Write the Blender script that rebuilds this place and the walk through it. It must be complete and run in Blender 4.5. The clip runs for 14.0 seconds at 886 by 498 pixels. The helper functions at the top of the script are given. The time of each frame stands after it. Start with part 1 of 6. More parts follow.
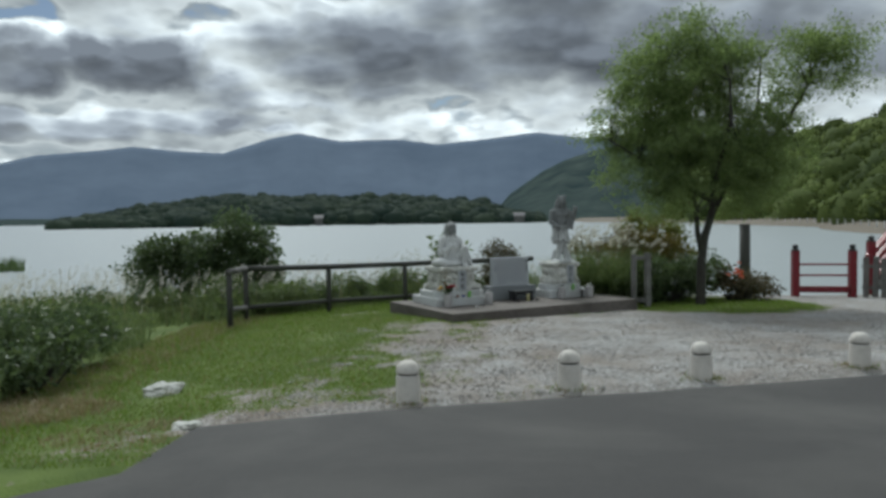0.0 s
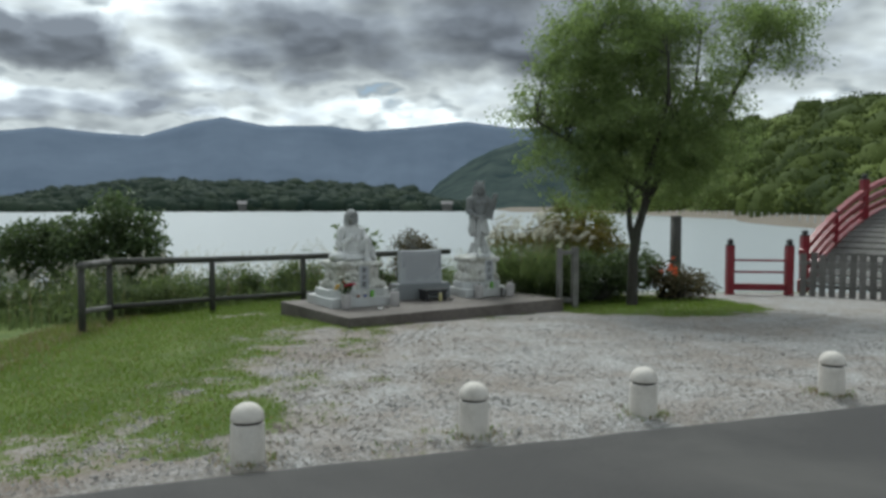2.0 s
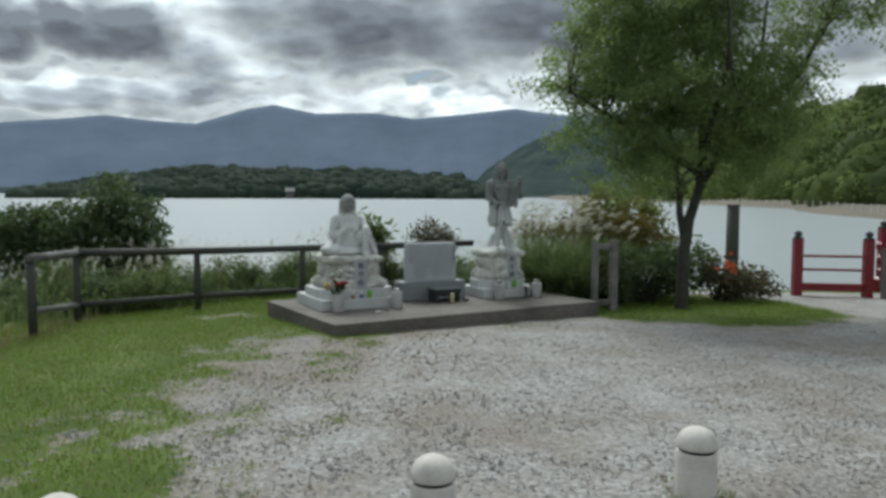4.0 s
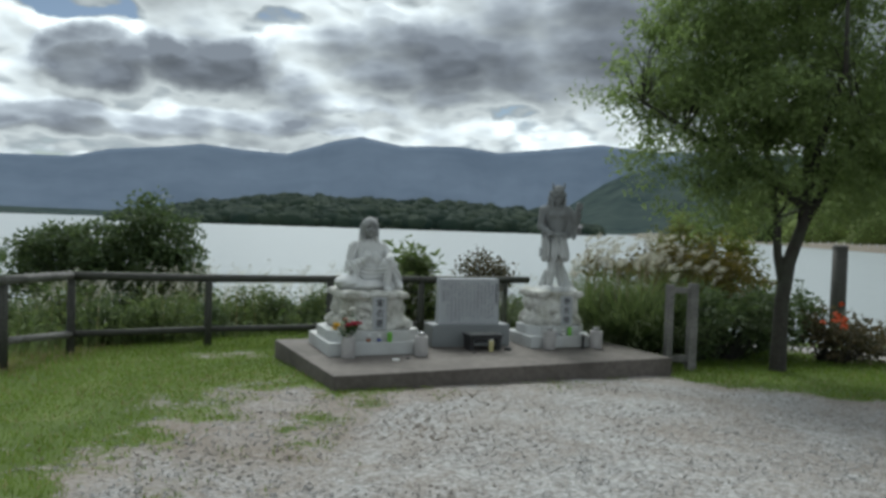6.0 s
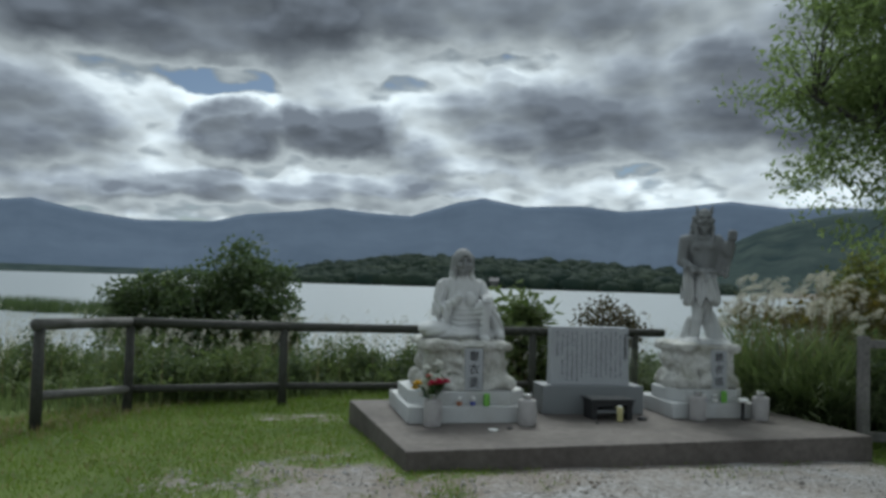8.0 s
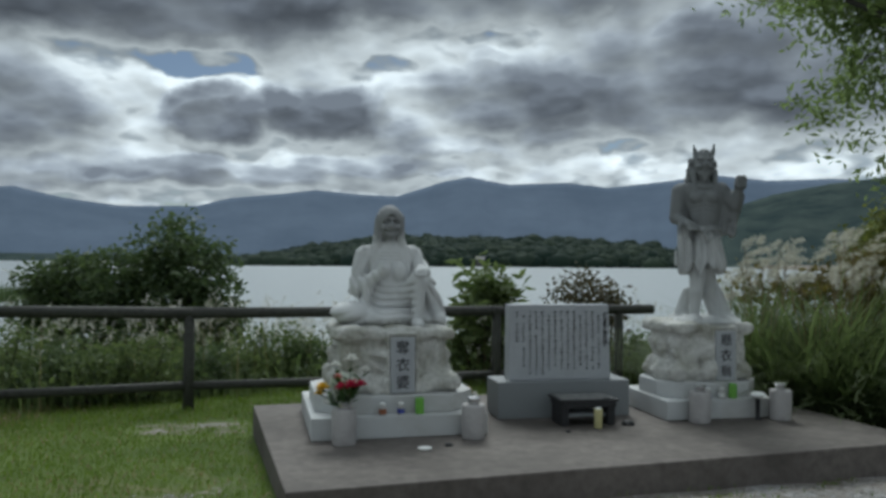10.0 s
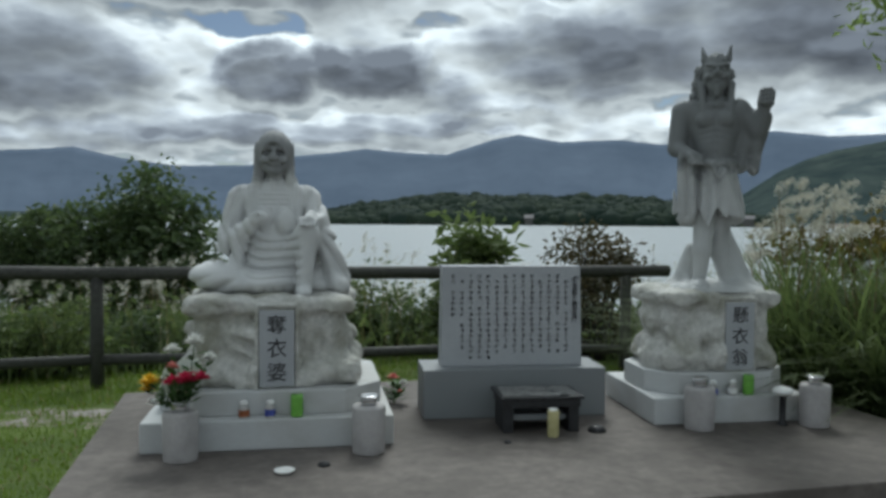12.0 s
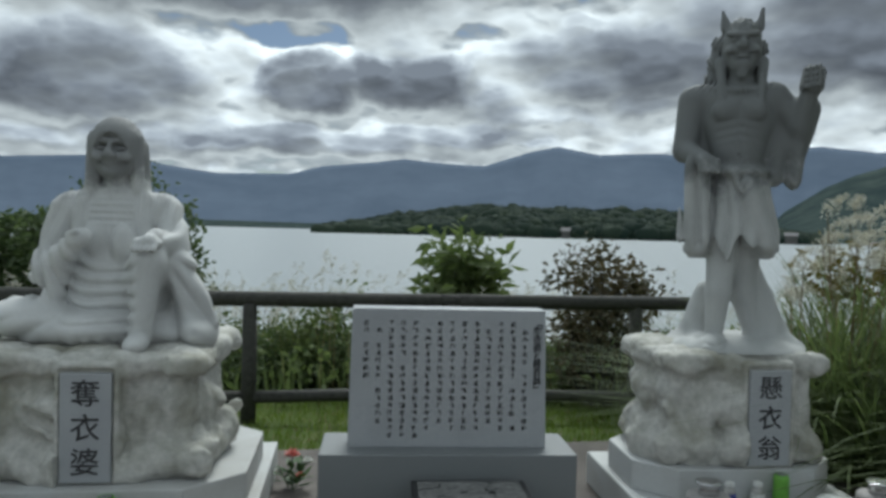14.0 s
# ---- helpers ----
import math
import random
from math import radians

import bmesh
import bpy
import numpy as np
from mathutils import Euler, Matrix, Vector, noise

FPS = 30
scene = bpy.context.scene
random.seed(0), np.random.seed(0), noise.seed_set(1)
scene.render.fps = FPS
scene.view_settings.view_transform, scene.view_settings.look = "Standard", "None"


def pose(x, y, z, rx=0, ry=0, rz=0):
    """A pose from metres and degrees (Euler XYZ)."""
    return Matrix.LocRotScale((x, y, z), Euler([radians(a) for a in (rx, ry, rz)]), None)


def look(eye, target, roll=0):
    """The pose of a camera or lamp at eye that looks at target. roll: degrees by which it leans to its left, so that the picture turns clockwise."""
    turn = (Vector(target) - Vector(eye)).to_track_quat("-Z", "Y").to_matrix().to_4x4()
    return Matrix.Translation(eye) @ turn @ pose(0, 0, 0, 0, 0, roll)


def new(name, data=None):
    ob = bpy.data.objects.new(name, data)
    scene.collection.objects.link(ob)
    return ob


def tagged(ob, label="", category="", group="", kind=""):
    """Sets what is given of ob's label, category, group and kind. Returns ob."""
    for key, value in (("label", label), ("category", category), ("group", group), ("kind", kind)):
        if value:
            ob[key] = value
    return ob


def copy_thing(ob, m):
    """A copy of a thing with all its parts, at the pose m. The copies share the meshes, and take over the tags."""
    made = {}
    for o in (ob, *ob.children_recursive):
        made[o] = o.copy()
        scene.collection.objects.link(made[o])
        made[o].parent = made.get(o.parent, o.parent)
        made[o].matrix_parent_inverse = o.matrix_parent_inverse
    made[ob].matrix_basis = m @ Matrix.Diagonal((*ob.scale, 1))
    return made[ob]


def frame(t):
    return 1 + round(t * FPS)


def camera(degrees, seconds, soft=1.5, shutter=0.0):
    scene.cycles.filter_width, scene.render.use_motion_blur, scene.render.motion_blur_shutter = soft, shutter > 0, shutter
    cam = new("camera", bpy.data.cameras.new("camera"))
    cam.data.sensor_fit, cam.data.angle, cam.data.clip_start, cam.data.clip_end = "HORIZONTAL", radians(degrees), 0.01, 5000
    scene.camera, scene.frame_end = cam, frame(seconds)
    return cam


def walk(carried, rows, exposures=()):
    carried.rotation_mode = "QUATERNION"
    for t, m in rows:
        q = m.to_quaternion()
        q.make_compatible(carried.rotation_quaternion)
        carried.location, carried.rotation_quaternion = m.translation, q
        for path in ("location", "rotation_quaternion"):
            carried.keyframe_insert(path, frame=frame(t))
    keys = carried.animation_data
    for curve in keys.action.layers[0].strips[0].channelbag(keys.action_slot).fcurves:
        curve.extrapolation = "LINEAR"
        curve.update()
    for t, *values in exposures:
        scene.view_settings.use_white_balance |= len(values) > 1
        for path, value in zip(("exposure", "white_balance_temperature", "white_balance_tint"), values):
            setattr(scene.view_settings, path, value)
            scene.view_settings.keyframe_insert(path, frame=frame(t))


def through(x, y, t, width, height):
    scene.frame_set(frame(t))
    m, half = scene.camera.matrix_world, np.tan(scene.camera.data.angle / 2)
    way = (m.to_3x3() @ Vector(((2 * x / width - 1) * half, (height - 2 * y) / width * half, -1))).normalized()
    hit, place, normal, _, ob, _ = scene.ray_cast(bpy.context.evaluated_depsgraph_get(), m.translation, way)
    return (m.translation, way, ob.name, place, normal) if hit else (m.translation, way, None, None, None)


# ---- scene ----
cam = camera(59.1, 14.0, soft=3.3)
METRES, EYE, TILT, LEAN, TURN = 13.9, 1.5, -1.6, 0.0, 0.0
ROWS = [
    (0.0, 0.0, 0.0, 0.0, -0.01, -0.67, 0.79),
    (0.5, 0.0043, 0.0371, 0.0009, 1.8, -0.93, 0.88),
    (1.0, 0.0178, 0.0753, 0.0008, -3.94, -1.54, 0.63),
    (1.5, 0.0266, 0.1129, 0.003, -4.98, -1.56, 0.03),
    (2.0, 0.0366, 0.1532, 0.0031, -5.26, -1.58, 0.15),
    (4.5, 0.104, 0.3405, 0.0049, -1.22, -2.57, -0.35),
    (5.0, 0.118, 0.3773, 0.0059, -0.14, -2.37, -1.4),
    (5.5, 0.1252, 0.4145, 0.0051, 5.03, -1.36, -2.07),
    (6.0, 0.1321, 0.4481, 0.0016, 4.21, -0.14, -1.97),
    (6.5, 0.1305, 0.4852, -0.0059, 8.3, -0.23, -2.63),
    (7.0, 0.1321, 0.5219, -0.0079, 10.33, 1.49, -2.77),
    (7.5, 0.1294, 0.5584, -0.0113, 13.17, 4.0, -2.25),
    (10.0, 0.1339, 0.7387, -0.0164, 12.22, 2.51, -0.71),
    (10.5, 0.1447, 0.7725, -0.0173, 12.35, 1.6, -0.7),
    (11.0, 0.1477, 0.8052, -0.0191, 13.85, 0.64, -0.68),
    (11.5, 0.1585, 0.8367, -0.0205, 14.9, -0.07, -0.72),
    (12.0, 0.1675, 0.8676, -0.0178, 15.87, -0.57, -0.78),
    (12.5, 0.1712, 0.9011, -0.0166, 16.29, -0.75, -0.94),
    (13.0, 0.1764, 0.932, -0.0161, 16.9, -0.79, -1.24),
    (13.5, 0.1744, 0.9556, -0.0151, 17.79, -0.52, -1.56),
    (14.0, 0.1791, 0.9693, -0.01, 18.56, 0.17, -1.9),
]
walk(cam, [(t, pose(0, 0, EYE, TILT, LEAN, TURN) @ pose(METRES * x, METRES * y, METRES * z, 90 + pitch, roll, yaw)) for t, x, y, z, yaw, pitch, roll in ROWS],
     [(0.0, -0.06, 6100.0, 2.0), (2.0, 0.12, 6180.0, 2.0), (5.0, 0.1, 6180.0, 2.0), (6.5, 0.05, 6130.0, 2.0), (7.5, -0.22, 5980.0, 2.0), (10.0, -0.26, 5980.0, 2.0), (12.0, -0.1, 6020.0, 2.0), (14.0, -0.06, 6060.0, 2.0)])

# ---- world, sun ----
SUN_AZ, SUN_EL = -14.0, 50.0
CLOUD_SHIFT = (0.3, 0.0, 0.4)


def link(tree, a, b):
    tree.links.new(a, b)


def node(tree, kind, **values):
    n = tree.nodes.new(kind)
    for key, value in values.items():
        if key in n.inputs:
            n.inputs[key].default_value = value
    return n


def math_node(tree, op, a, b=None, c=None, clamp=False):
    n = tree.nodes.new("ShaderNodeMath")
    n.operation, n.use_clamp = op, clamp
    for socket, v in zip(n.inputs, (a, b, c)):
        if v is None:
            continue
        if isinstance(v, (int, float)):
            socket.default_value = v
        else:
            tree.links.new(v, socket)
    return n.outputs[0]


def ramp(tree, fac, stops, smooth=False):
    n = tree.nodes.new("ShaderNodeValToRGB")
    el = n.color_ramp.elements
    while len(el) < len(stops):
        el.new(0.5)
    for e, (p, c) in zip(el, stops):
        e.position = p
        e.color = (c, c, c, 1) if isinstance(c, (int, float)) else (*c, 1)
    if smooth:
        n.color_ramp.interpolation = "EASE"
    tree.links.new(fac, n.inputs[0])
    return n.outputs[0]


def mix(tree, fac, a, b, blend="MIX"):
    n = tree.nodes.new("ShaderNodeMix")
    n.data_type, n.blend_type = "RGBA", blend
    for socket, v in ((n.inputs[0], fac), (n.inputs[6], a), (n.inputs[7], b)):
        if isinstance(v, (int, float)):
            socket.default_value = v
        elif isinstance(v, tuple):
            socket.default_value = (*v, 1)
        else:
            tree.links.new(v, socket)
    return n.outputs[2]


def noise_tex(tree, vector, scale, detail=4.0, rough=0.55, distort=0.0):
    n = tree.nodes.new("ShaderNodeTexNoise")
    n.inputs["Scale"].default_value, n.inputs["Detail"].default_value = scale, detail
    n.inputs["Roughness"].default_value, n.inputs["Distortion"].default_value = rough, distort
    if vector is not None:
        tree.links.new(vector, n.inputs["Vector"])
    return n.outputs[0]


# heaped clouds as they stand over the lake: azimuth, height, half width, half height (degrees), thickness
CLOUDS = [
    (-28.4, 10.2, 3.6, 2.3, 0.34), (-21.2, 10.8, 4.6, 2.2, 0.34),
    (-38.0, 19.0, 24.0, 4.6, 0.36), (-12.0, 20.5, 18.0, 3.4, 0.26),
    (-43.0, 10.0, 8.0, 3.4, 0.26), (-54.0, 10.5, 9.0, 4.0, 0.2),
    (2.5, 13.2, 13.0, 4.4, 0.19), (-7.0, 12.0, 8.0, 2.4, 0.15), (15.0, 14.5, 12.0, 6.0, 0.2), (29.0, 12.0, 10.0, 4.5, 0.16),
    (-29.0, 6.2, 9.0, 1.1, 0.2), (-18.5, 7.0, 5.0, 0.9, 0.17), (-41.0, 5.6, 8.0, 1.0, 0.16), (-11.5, 8.2, 6.0, 1.0, 0.18),
    (-2.0, 9.3, 7.0, 1.0, 0.12), (-13.5, 6.5, 4.0, 0.7, 0.14),
    (-30.0, 13.5, 5.0, 1.2, -0.16), (-7.6, 15.9, 3.5, 0.8, -0.12), (-16.5, 13.9, 3.0, 0.7, -0.07), (-24.8, 12.6, 8.0, 0.8, -0.06),
    (9.0, 7.2, 9.0, 1.4, -0.05), (0.5, 7.8, 2.0, 0.6, -0.1),
]


def cloud_thickness():
    """Node group: how thick the cloud is in a given direction."""
    g = bpy.data.node_groups.new("cloud_thickness", "ShaderNodeTree")
    g.interface.new_socket("Direction", in_out="INPUT", socket_type="NodeSocketVector")
    g.interface.new_socket("Thickness", in_out="OUTPUT", socket_type="NodeSocketFloat")
    gin, gout = g.nodes.new("NodeGroupInput"), g.nodes.new("NodeGroupOutput")
    co = gin.outputs[0]
    sep = g.nodes.new("ShaderNodeSeparateXYZ")
    link(g, co, sep.inputs[0])
    high = math_node(g, "MAXIMUM", sep.outputs[2], 0.0)
    squash = math_node(g, "ADD", math_node(g, "MULTIPLY", high, 0.9), 0.5)
    flat = g.nodes.new("ShaderNodeCombineXYZ")
    link(g, math_node(g, "DIVIDE", sep.outputs[0], squash), flat.inputs[0])
    link(g, math_node(g, "DIVIDE", sep.outputs[1], squash), flat.inputs[1])
    link(g, math_node(g, "DIVIDE", math_node(g, "MULTIPLY", high, 2.1), squash), flat.inputs[2])
    moved = g.nodes.new("ShaderNodeVectorMath")
    moved.operation = "ADD"
    link(g, flat.outputs[0], moved.inputs[0])
    moved.inputs[1].default_value = CLOUD_SHIFT
    big = noise_tex(g, moved.outputs[0], 1.1, 2.0, 0.5)
    mid = noise_tex(g, moved.outputs[0], 3.2, 6.0, 0.48, 0.25)
    heap = g.nodes.new("ShaderNodeTexVoronoi")
    heap.feature = "SMOOTH_F1"
    for key, value in (("Scale", 9.0), ("Detail", 1.6), ("Roughness", 0.45), ("Smoothness", 0.3), ("Lacunarity", 2.3)):
        heap.inputs[key].default_value = value
    link(g, moved.outputs[0], heap.inputs["Vector"])
    puff = math_node(g, "SUBTRACT", 0.5, heap.outputs["Distance"])
    thick = math_node(g, "ADD", 0.49, math_node(g, "MULTIPLY", math_node(g, "SUBTRACT", big, 0.5), 0.3))
    thick = math_node(g, "ADD", thick, math_node(g, "MULTIPLY", math_node(g, "SUBTRACT", mid, 0.5), 0.5))
    thick = math_node(g, "ADD", thick, math_node(g, "MULTIPLY", puff, 0.3))
    # azimuth and height in degrees, pushed about so that the heaps have billowing outlines
    az = math_node(g, "MULTIPLY", math_node(g, "ARCTAN2", sep.outputs[0], sep.outputs[1]), 57.2958)
    el = math_node(g, "MULTIPLY", math_node(g, "ARCSINE", sep.outputs[2]), 57.2958)
    place = g.nodes.new("ShaderNodeCombineXYZ")
    link(g, az, place.inputs[0])
    link(g, el, place.inputs[1])
    wn = g.nodes.new("ShaderNodeTexNoise")
    wn.inputs["Scale"].default_value, wn.inputs["Detail"].default_value, wn.inputs["Roughness"].default_value = 11.0, 5.0, 0.52
    link(g, co, wn.inputs["Vector"])
    push = g.nodes.new("ShaderNodeVectorMath")
    push.operation = "MULTIPLY_ADD"
    link(g, wn.outputs["Color"], push.inputs[0])
    push.inputs[1].default_value, push.inputs[2].default_value = (7.0, 3.4, 0.0), (-3.5, -1.7, 0.0)
    at = g.nodes.new("ShaderNodeVectorMath")
    at.operation = "ADD"
    link(g, place.outputs[0], at.inputs[0])
    link(g, push.outputs[0], at.inputs[1])
    for a, e, ra, re, amount in CLOUDS:
        q = g.nodes.new("ShaderNodeVectorMath")
        q.operation = "MULTIPLY_ADD"
        link(g, at.outputs[0], q.inputs[0])
        q.inputs[1].default_value, q.inputs[2].default_value = (1 / ra, 1 / re, 0.0), (-a / ra, -e / re, 0.0)
        r = g.nodes.new("ShaderNodeVectorMath")
        r.operation = "LENGTH"
        link(g, q.outputs[0], r.inputs[0])
        m = g.nodes.new("ShaderNodeMapRange")
        m.interpolation_type = "SMOOTHSTEP"
        for k, value in ((1, 0.6), (2, 1.12), (3, amount), (4, 0.0)):
            m.inputs[k].default_value = value
        link(g, r.outputs["Value"], m.inputs[0])
        thick = math_node(g, "ADD", thick, m.outputs[0])
    link(g, thick, gout.inputs[0])
    return g


def make_world():
    w = bpy.data.worlds.new("cloudy_sky")
    scene.world = w
    w.use_nodes = True
    t = w.node_tree
    t.nodes.clear()
    out, bg = t.nodes.new("ShaderNodeOutputWorld"), t.nodes.new("ShaderNodeBackground")
    sky = t.nodes.new("ShaderNodeTexSky")
    sky.sky_type, sky.sun_disc = "NISHITA", False
    sky.sun_elevation, sky.sun_rotation = radians(SUN_EL), radians(SUN_AZ)
    blue = mix(t, 1.0, sky.outputs[0], (0.05, 0.052, 0.056), "MULTIPLY")
    co = t.nodes.new("ShaderNodeTexCoord").outputs["Generated"]
    group = cloud_thickness()
    here, above = t.nodes.new("ShaderNodeGroup"), t.nodes.new("ShaderNodeGroup")
    here.node_tree = above.node_tree = group
    up = t.nodes.new("ShaderNodeVectorMath")
    up.operation = "ADD"
    link(t, co, up.inputs[0])
    up.inputs[1].default_value = (-0.006, 0.0, 0.018)
    link(t, co, here.inputs[0])
    link(t, up.outputs[0], above.inputs[0])
    thick = here.outputs[0]
    cloud = ramp(t, thick, [(0.30, (0.5, 0.54, 0.58)), (0.37, (0.8, 0.83, 0.85)), (0.44, (0.66, 0.69, 0.715)), (0.52, (0.46, 0.485, 0.515)), (0.63, (0.29, 0.31, 0.345)), (0.8, (0.145, 0.157, 0.183))])
    # tops catch the veiled sun, bellies lie in shade
    edge = math_node(t, "SUBTRACT", thick, above.outputs[0])
    lit = ramp(t, math_node(t, "ADD", edge, 0.5), [(0.36, 0.68), (0.5, 1.0), (0.64, 1.55)])
    cloud = mix(t, 1.0, cloud, lit, "MULTIPLY")
    cover = ramp(t, thick, [(0.24, 0.0), (0.31, 1.0)], True)
    colour = mix(t, cover, blue, cloud)
    sep = t.nodes.new("ShaderNodeSeparateXYZ")
    link(t, co, sep.inputs[0])
    low = ramp(t, math_node(t, "MAXIMUM", sep.outputs[2], 0.0), [(0.1, 1.15), (0.2, 1.0), (0.32, 0.8), (0.5, 1.0)])
    colour = mix(t, 1.0, colour, low, "MULTIPLY")
    # brighter round the veiled sun
    s = Vector((math.sin(radians(SUN_AZ)) * math.cos(radians(SUN_EL)), math.cos(radians(SUN_AZ)) * math.cos(radians(SUN_EL)), math.sin(radians(SUN_EL))))
    dot = t.nodes.new("ShaderNodeVectorMath")
    dot.operation = "DOT_PRODUCT"
    link(t, co, dot.inputs[0])
    dot.inputs[1].default_value = s
    glow = ramp(t, dot.outputs["Value"], [(0.0, 0.85), (0.45, 0.88), (0.75, 1.0), (1.0, 1.3)])
    colour = mix(t, 1.0, colour, glow, "MULTIPLY")
    link(t, colour, bg.inputs[0])
    bg.inputs[1].default_value = 1.0
    link(t, bg.outputs[0], out.inputs[0])


make_world()
sun = new("sun", bpy.data.lights.new("sun", "SUN"))
sun.data.energy, sun.data.angle, sun.data.color = 2.45, radians(22), (1.0, 0.97, 0.92)
a, e = radians(SUN_AZ), radians(SUN_EL)
sun.matrix_world = look((60 * math.sin(a) * math.cos(e), 60 * math.cos(a) * math.cos(e), 60 * math.sin(e)), (0, 0, 0))


# ---- materials ----
def material(name, dark, light, scale=8.0, rough=0.8, bump=0.3, bump_scale=None, stain=None, stain_scale=1.0, metal=0.0, island=0.0, random_tint=0.0, relief=0.01, spec=0.4):
    """A grained surface: two tones by fine noise, a stain by coarse noise, bump."""
    m = bpy.data.materials.new(name)
    m.use_nodes = True
    t = m.node_tree
    b = t.nodes["Principled BSDF"]
    co = t.nodes.new("ShaderNodeTexCoord").outputs["Object"]
    fine = noise_tex(t, co, scale, 6.0, 0.65)
    colour = mix(t, ramp(t, fine, [(0.3, 0.0), (0.7, 1.0)]), dark, light)
    if stain:
        coarse = noise_tex(t, co, stain_scale, 4.0, 0.6, 0.4)
        colour = mix(t, ramp(t, coarse, [(0.45, 0.0), (0.7, 0.85)]), colour, stain)
    if island:
        geo = t.nodes.new("ShaderNodeNewGeometry")
        v = ramp(t, geo.outputs["Random Per Island"], [(0.0, 1 - island), (1.0, 1 + island)])
        colour = mix(t, 1.0, colour, v, "MULTIPLY")
    if random_tint:
        info = t.nodes.new("ShaderNodeObjectInfo")
        v = ramp(t, info.outputs["Random"], [(0.0, 1 - random_tint), (1.0, 1.0)])
        colour = mix(t, 1.0, colour, v, "MULTIPLY")
    link(t, colour, b.inputs["Base Color"])
    b.inputs["Roughness"].default_value, b.inputs["Metallic"].default_value = rough, metal
    b.inputs["Specular IOR Level"].default_value = spec
    if bump:
        n = t.nodes.new("ShaderNodeBump")
        n.inputs["Strength"].default_value, n.inputs["Distance"].default_value = bump, relief
        link(t, noise_tex(t, co, bump_scale or scale * 2.5, 8.0, 0.7), n.inputs["Height"])
        link(t, n.outputs[0], b.inputs["Normal"])
    return m


def leaf_material(name, dark, light, through=0.35, rough=0.55):
    """Thin leaves: tone by island, with some light through them."""
    m = bpy.data.materials.new(name)
    m.use_nodes = True
    t = m.node_tree
    b = t.nodes["Principled BSDF"]
    geo = t.nodes.new("ShaderNodeNewGeometry")
    co = t.nodes.new("ShaderNodeTexCoord").outputs["Object"]
    clump = noise_tex(t, co, 1.1, 3.0)
    f = math_node(t, "ADD", math_node(t, "MULTIPLY", geo.outputs["Random Per Island"], 0.6), math_node(t, "MULTIPLY", clump, 0.5))
    colour = ramp(t, f, [(0.15, dark), (0.95, light)])
    link(t, colour, b.inputs["Base Color"])
    b.inputs["Roughness"].default_value = rough
    b.inputs["Specular IOR Level"].default_value = 0.3
    tr = t.nodes.new("ShaderNodeBsdfTranslucent")
    link(t, mix(t, 1.0, colour, (1.1, 1.15, 0.85), "MULTIPLY"), tr.inputs[0])
    mx = t.nodes.new("ShaderNodeMixShader")
    mx.inputs[0].default_value = through
    link(t, b.outputs[0], mx.inputs[1])
    link(t, tr.outputs[0], mx.inputs[2])
    link(t, mx.outputs[0], t.nodes["Material Output"].inputs[0])
    return m


ASPHALT = material("asphalt", (0.027, 0.0255, 0.0255), (0.052, 0.049, 0.048), 60, 0.85, 0.5, 140, (0.074, 0.07, 0.066), 0.45, relief=0.004)
CONCRETE = material("concrete", (0.088, 0.076, 0.068), (0.16, 0.14, 0.126), 14, 0.8, 0.35, 70, (0.052, 0.044, 0.038), 1.1, relief=0.004)
VASE_STONE = material("vase_granite", (0.3, 0.285, 0.28), (0.46, 0.44, 0.43), 150, 0.7, 0.25, 160, (0.25, 0.24, 0.23), 5.0, relief=0.002)
GRANITE = material("light_granite", (0.4, 0.41, 0.41), (0.58, 0.59, 0.585), 190, 0.65, 0.2, 220, (0.38, 0.37, 0.35), 2.2, relief=0.002)
ROCK = material("rough_granite", (0.4, 0.4, 0.375), (0.62, 0.61, 0.575), 32, 0.88, 0.55, 38, (0.23, 0.225, 0.17), 4.2, relief=0.012)
GREY_STONE = material("grey_granite", (0.15, 0.16, 0.165), (0.23, 0.243, 0.25), 200, 0.5, 0.1, 220, (0.2, 0.21, 0.215), 3.0, relief=0.001)
STELE = material("polished_granite", (0.3, 0.315, 0.33), (0.42, 0.435, 0.45), 220, 0.4, 0.06, 240, (0.3, 0.31, 0.325), 2.0, relief=0.001)
INK = material("engraved_paint", (0.02, 0.02, 0.022), (0.06, 0.06, 0.065), 60, 0.7, 0.0)
FENCE_WOOD = material("weathered_fence_wood", (0.026, 0.026, 0.023), (0.07, 0.068, 0.06), 26, 0.75, 0.4, 40, (0.04, 0.042, 0.032), 1.6, relief=0.006)
GREY_WOOD = material("grey_wood", (0.11, 0.105, 0.1), (0.24, 0.23, 0.22), 30, 0.85, 0.4, 45, (0.07, 0.07, 0.06), 2.0, relief=0.005, random_tint=0.3)
RED = material("red_paint", (0.14, 0.004, 0.012), (0.21, 0.008, 0.02), 18, 0.35, 0.15, 40, (0.16, 0.02, 0.02), 2.0, relief=0.003)
BLACK_CAP = material("black_metal", (0.012, 0.012, 0.013), (0.035, 0.034, 0.034), 20, 0.5, 0.2, 60, relief=0.002)
BARK = material("bark", (0.02, 0.018, 0.015), (0.058, 0.052, 0.044), 22, 0.9, 0.8, 26, (0.05, 0.055, 0.04), 3.0, relief=0.015)
IRON = material("sooty_iron", (0.01, 0.01, 0.011), (0.03, 0.03, 0.032), 25, 0.55, 0.3, 50, relief=0.003)
BOLLARD = material("bollard_granite", (0.45, 0.42, 0.385), (0.66, 0.62, 0.57), 120, 0.75, 0.3, 130, (0.36, 0.33, 0.29), 4.0, relief=0.003)


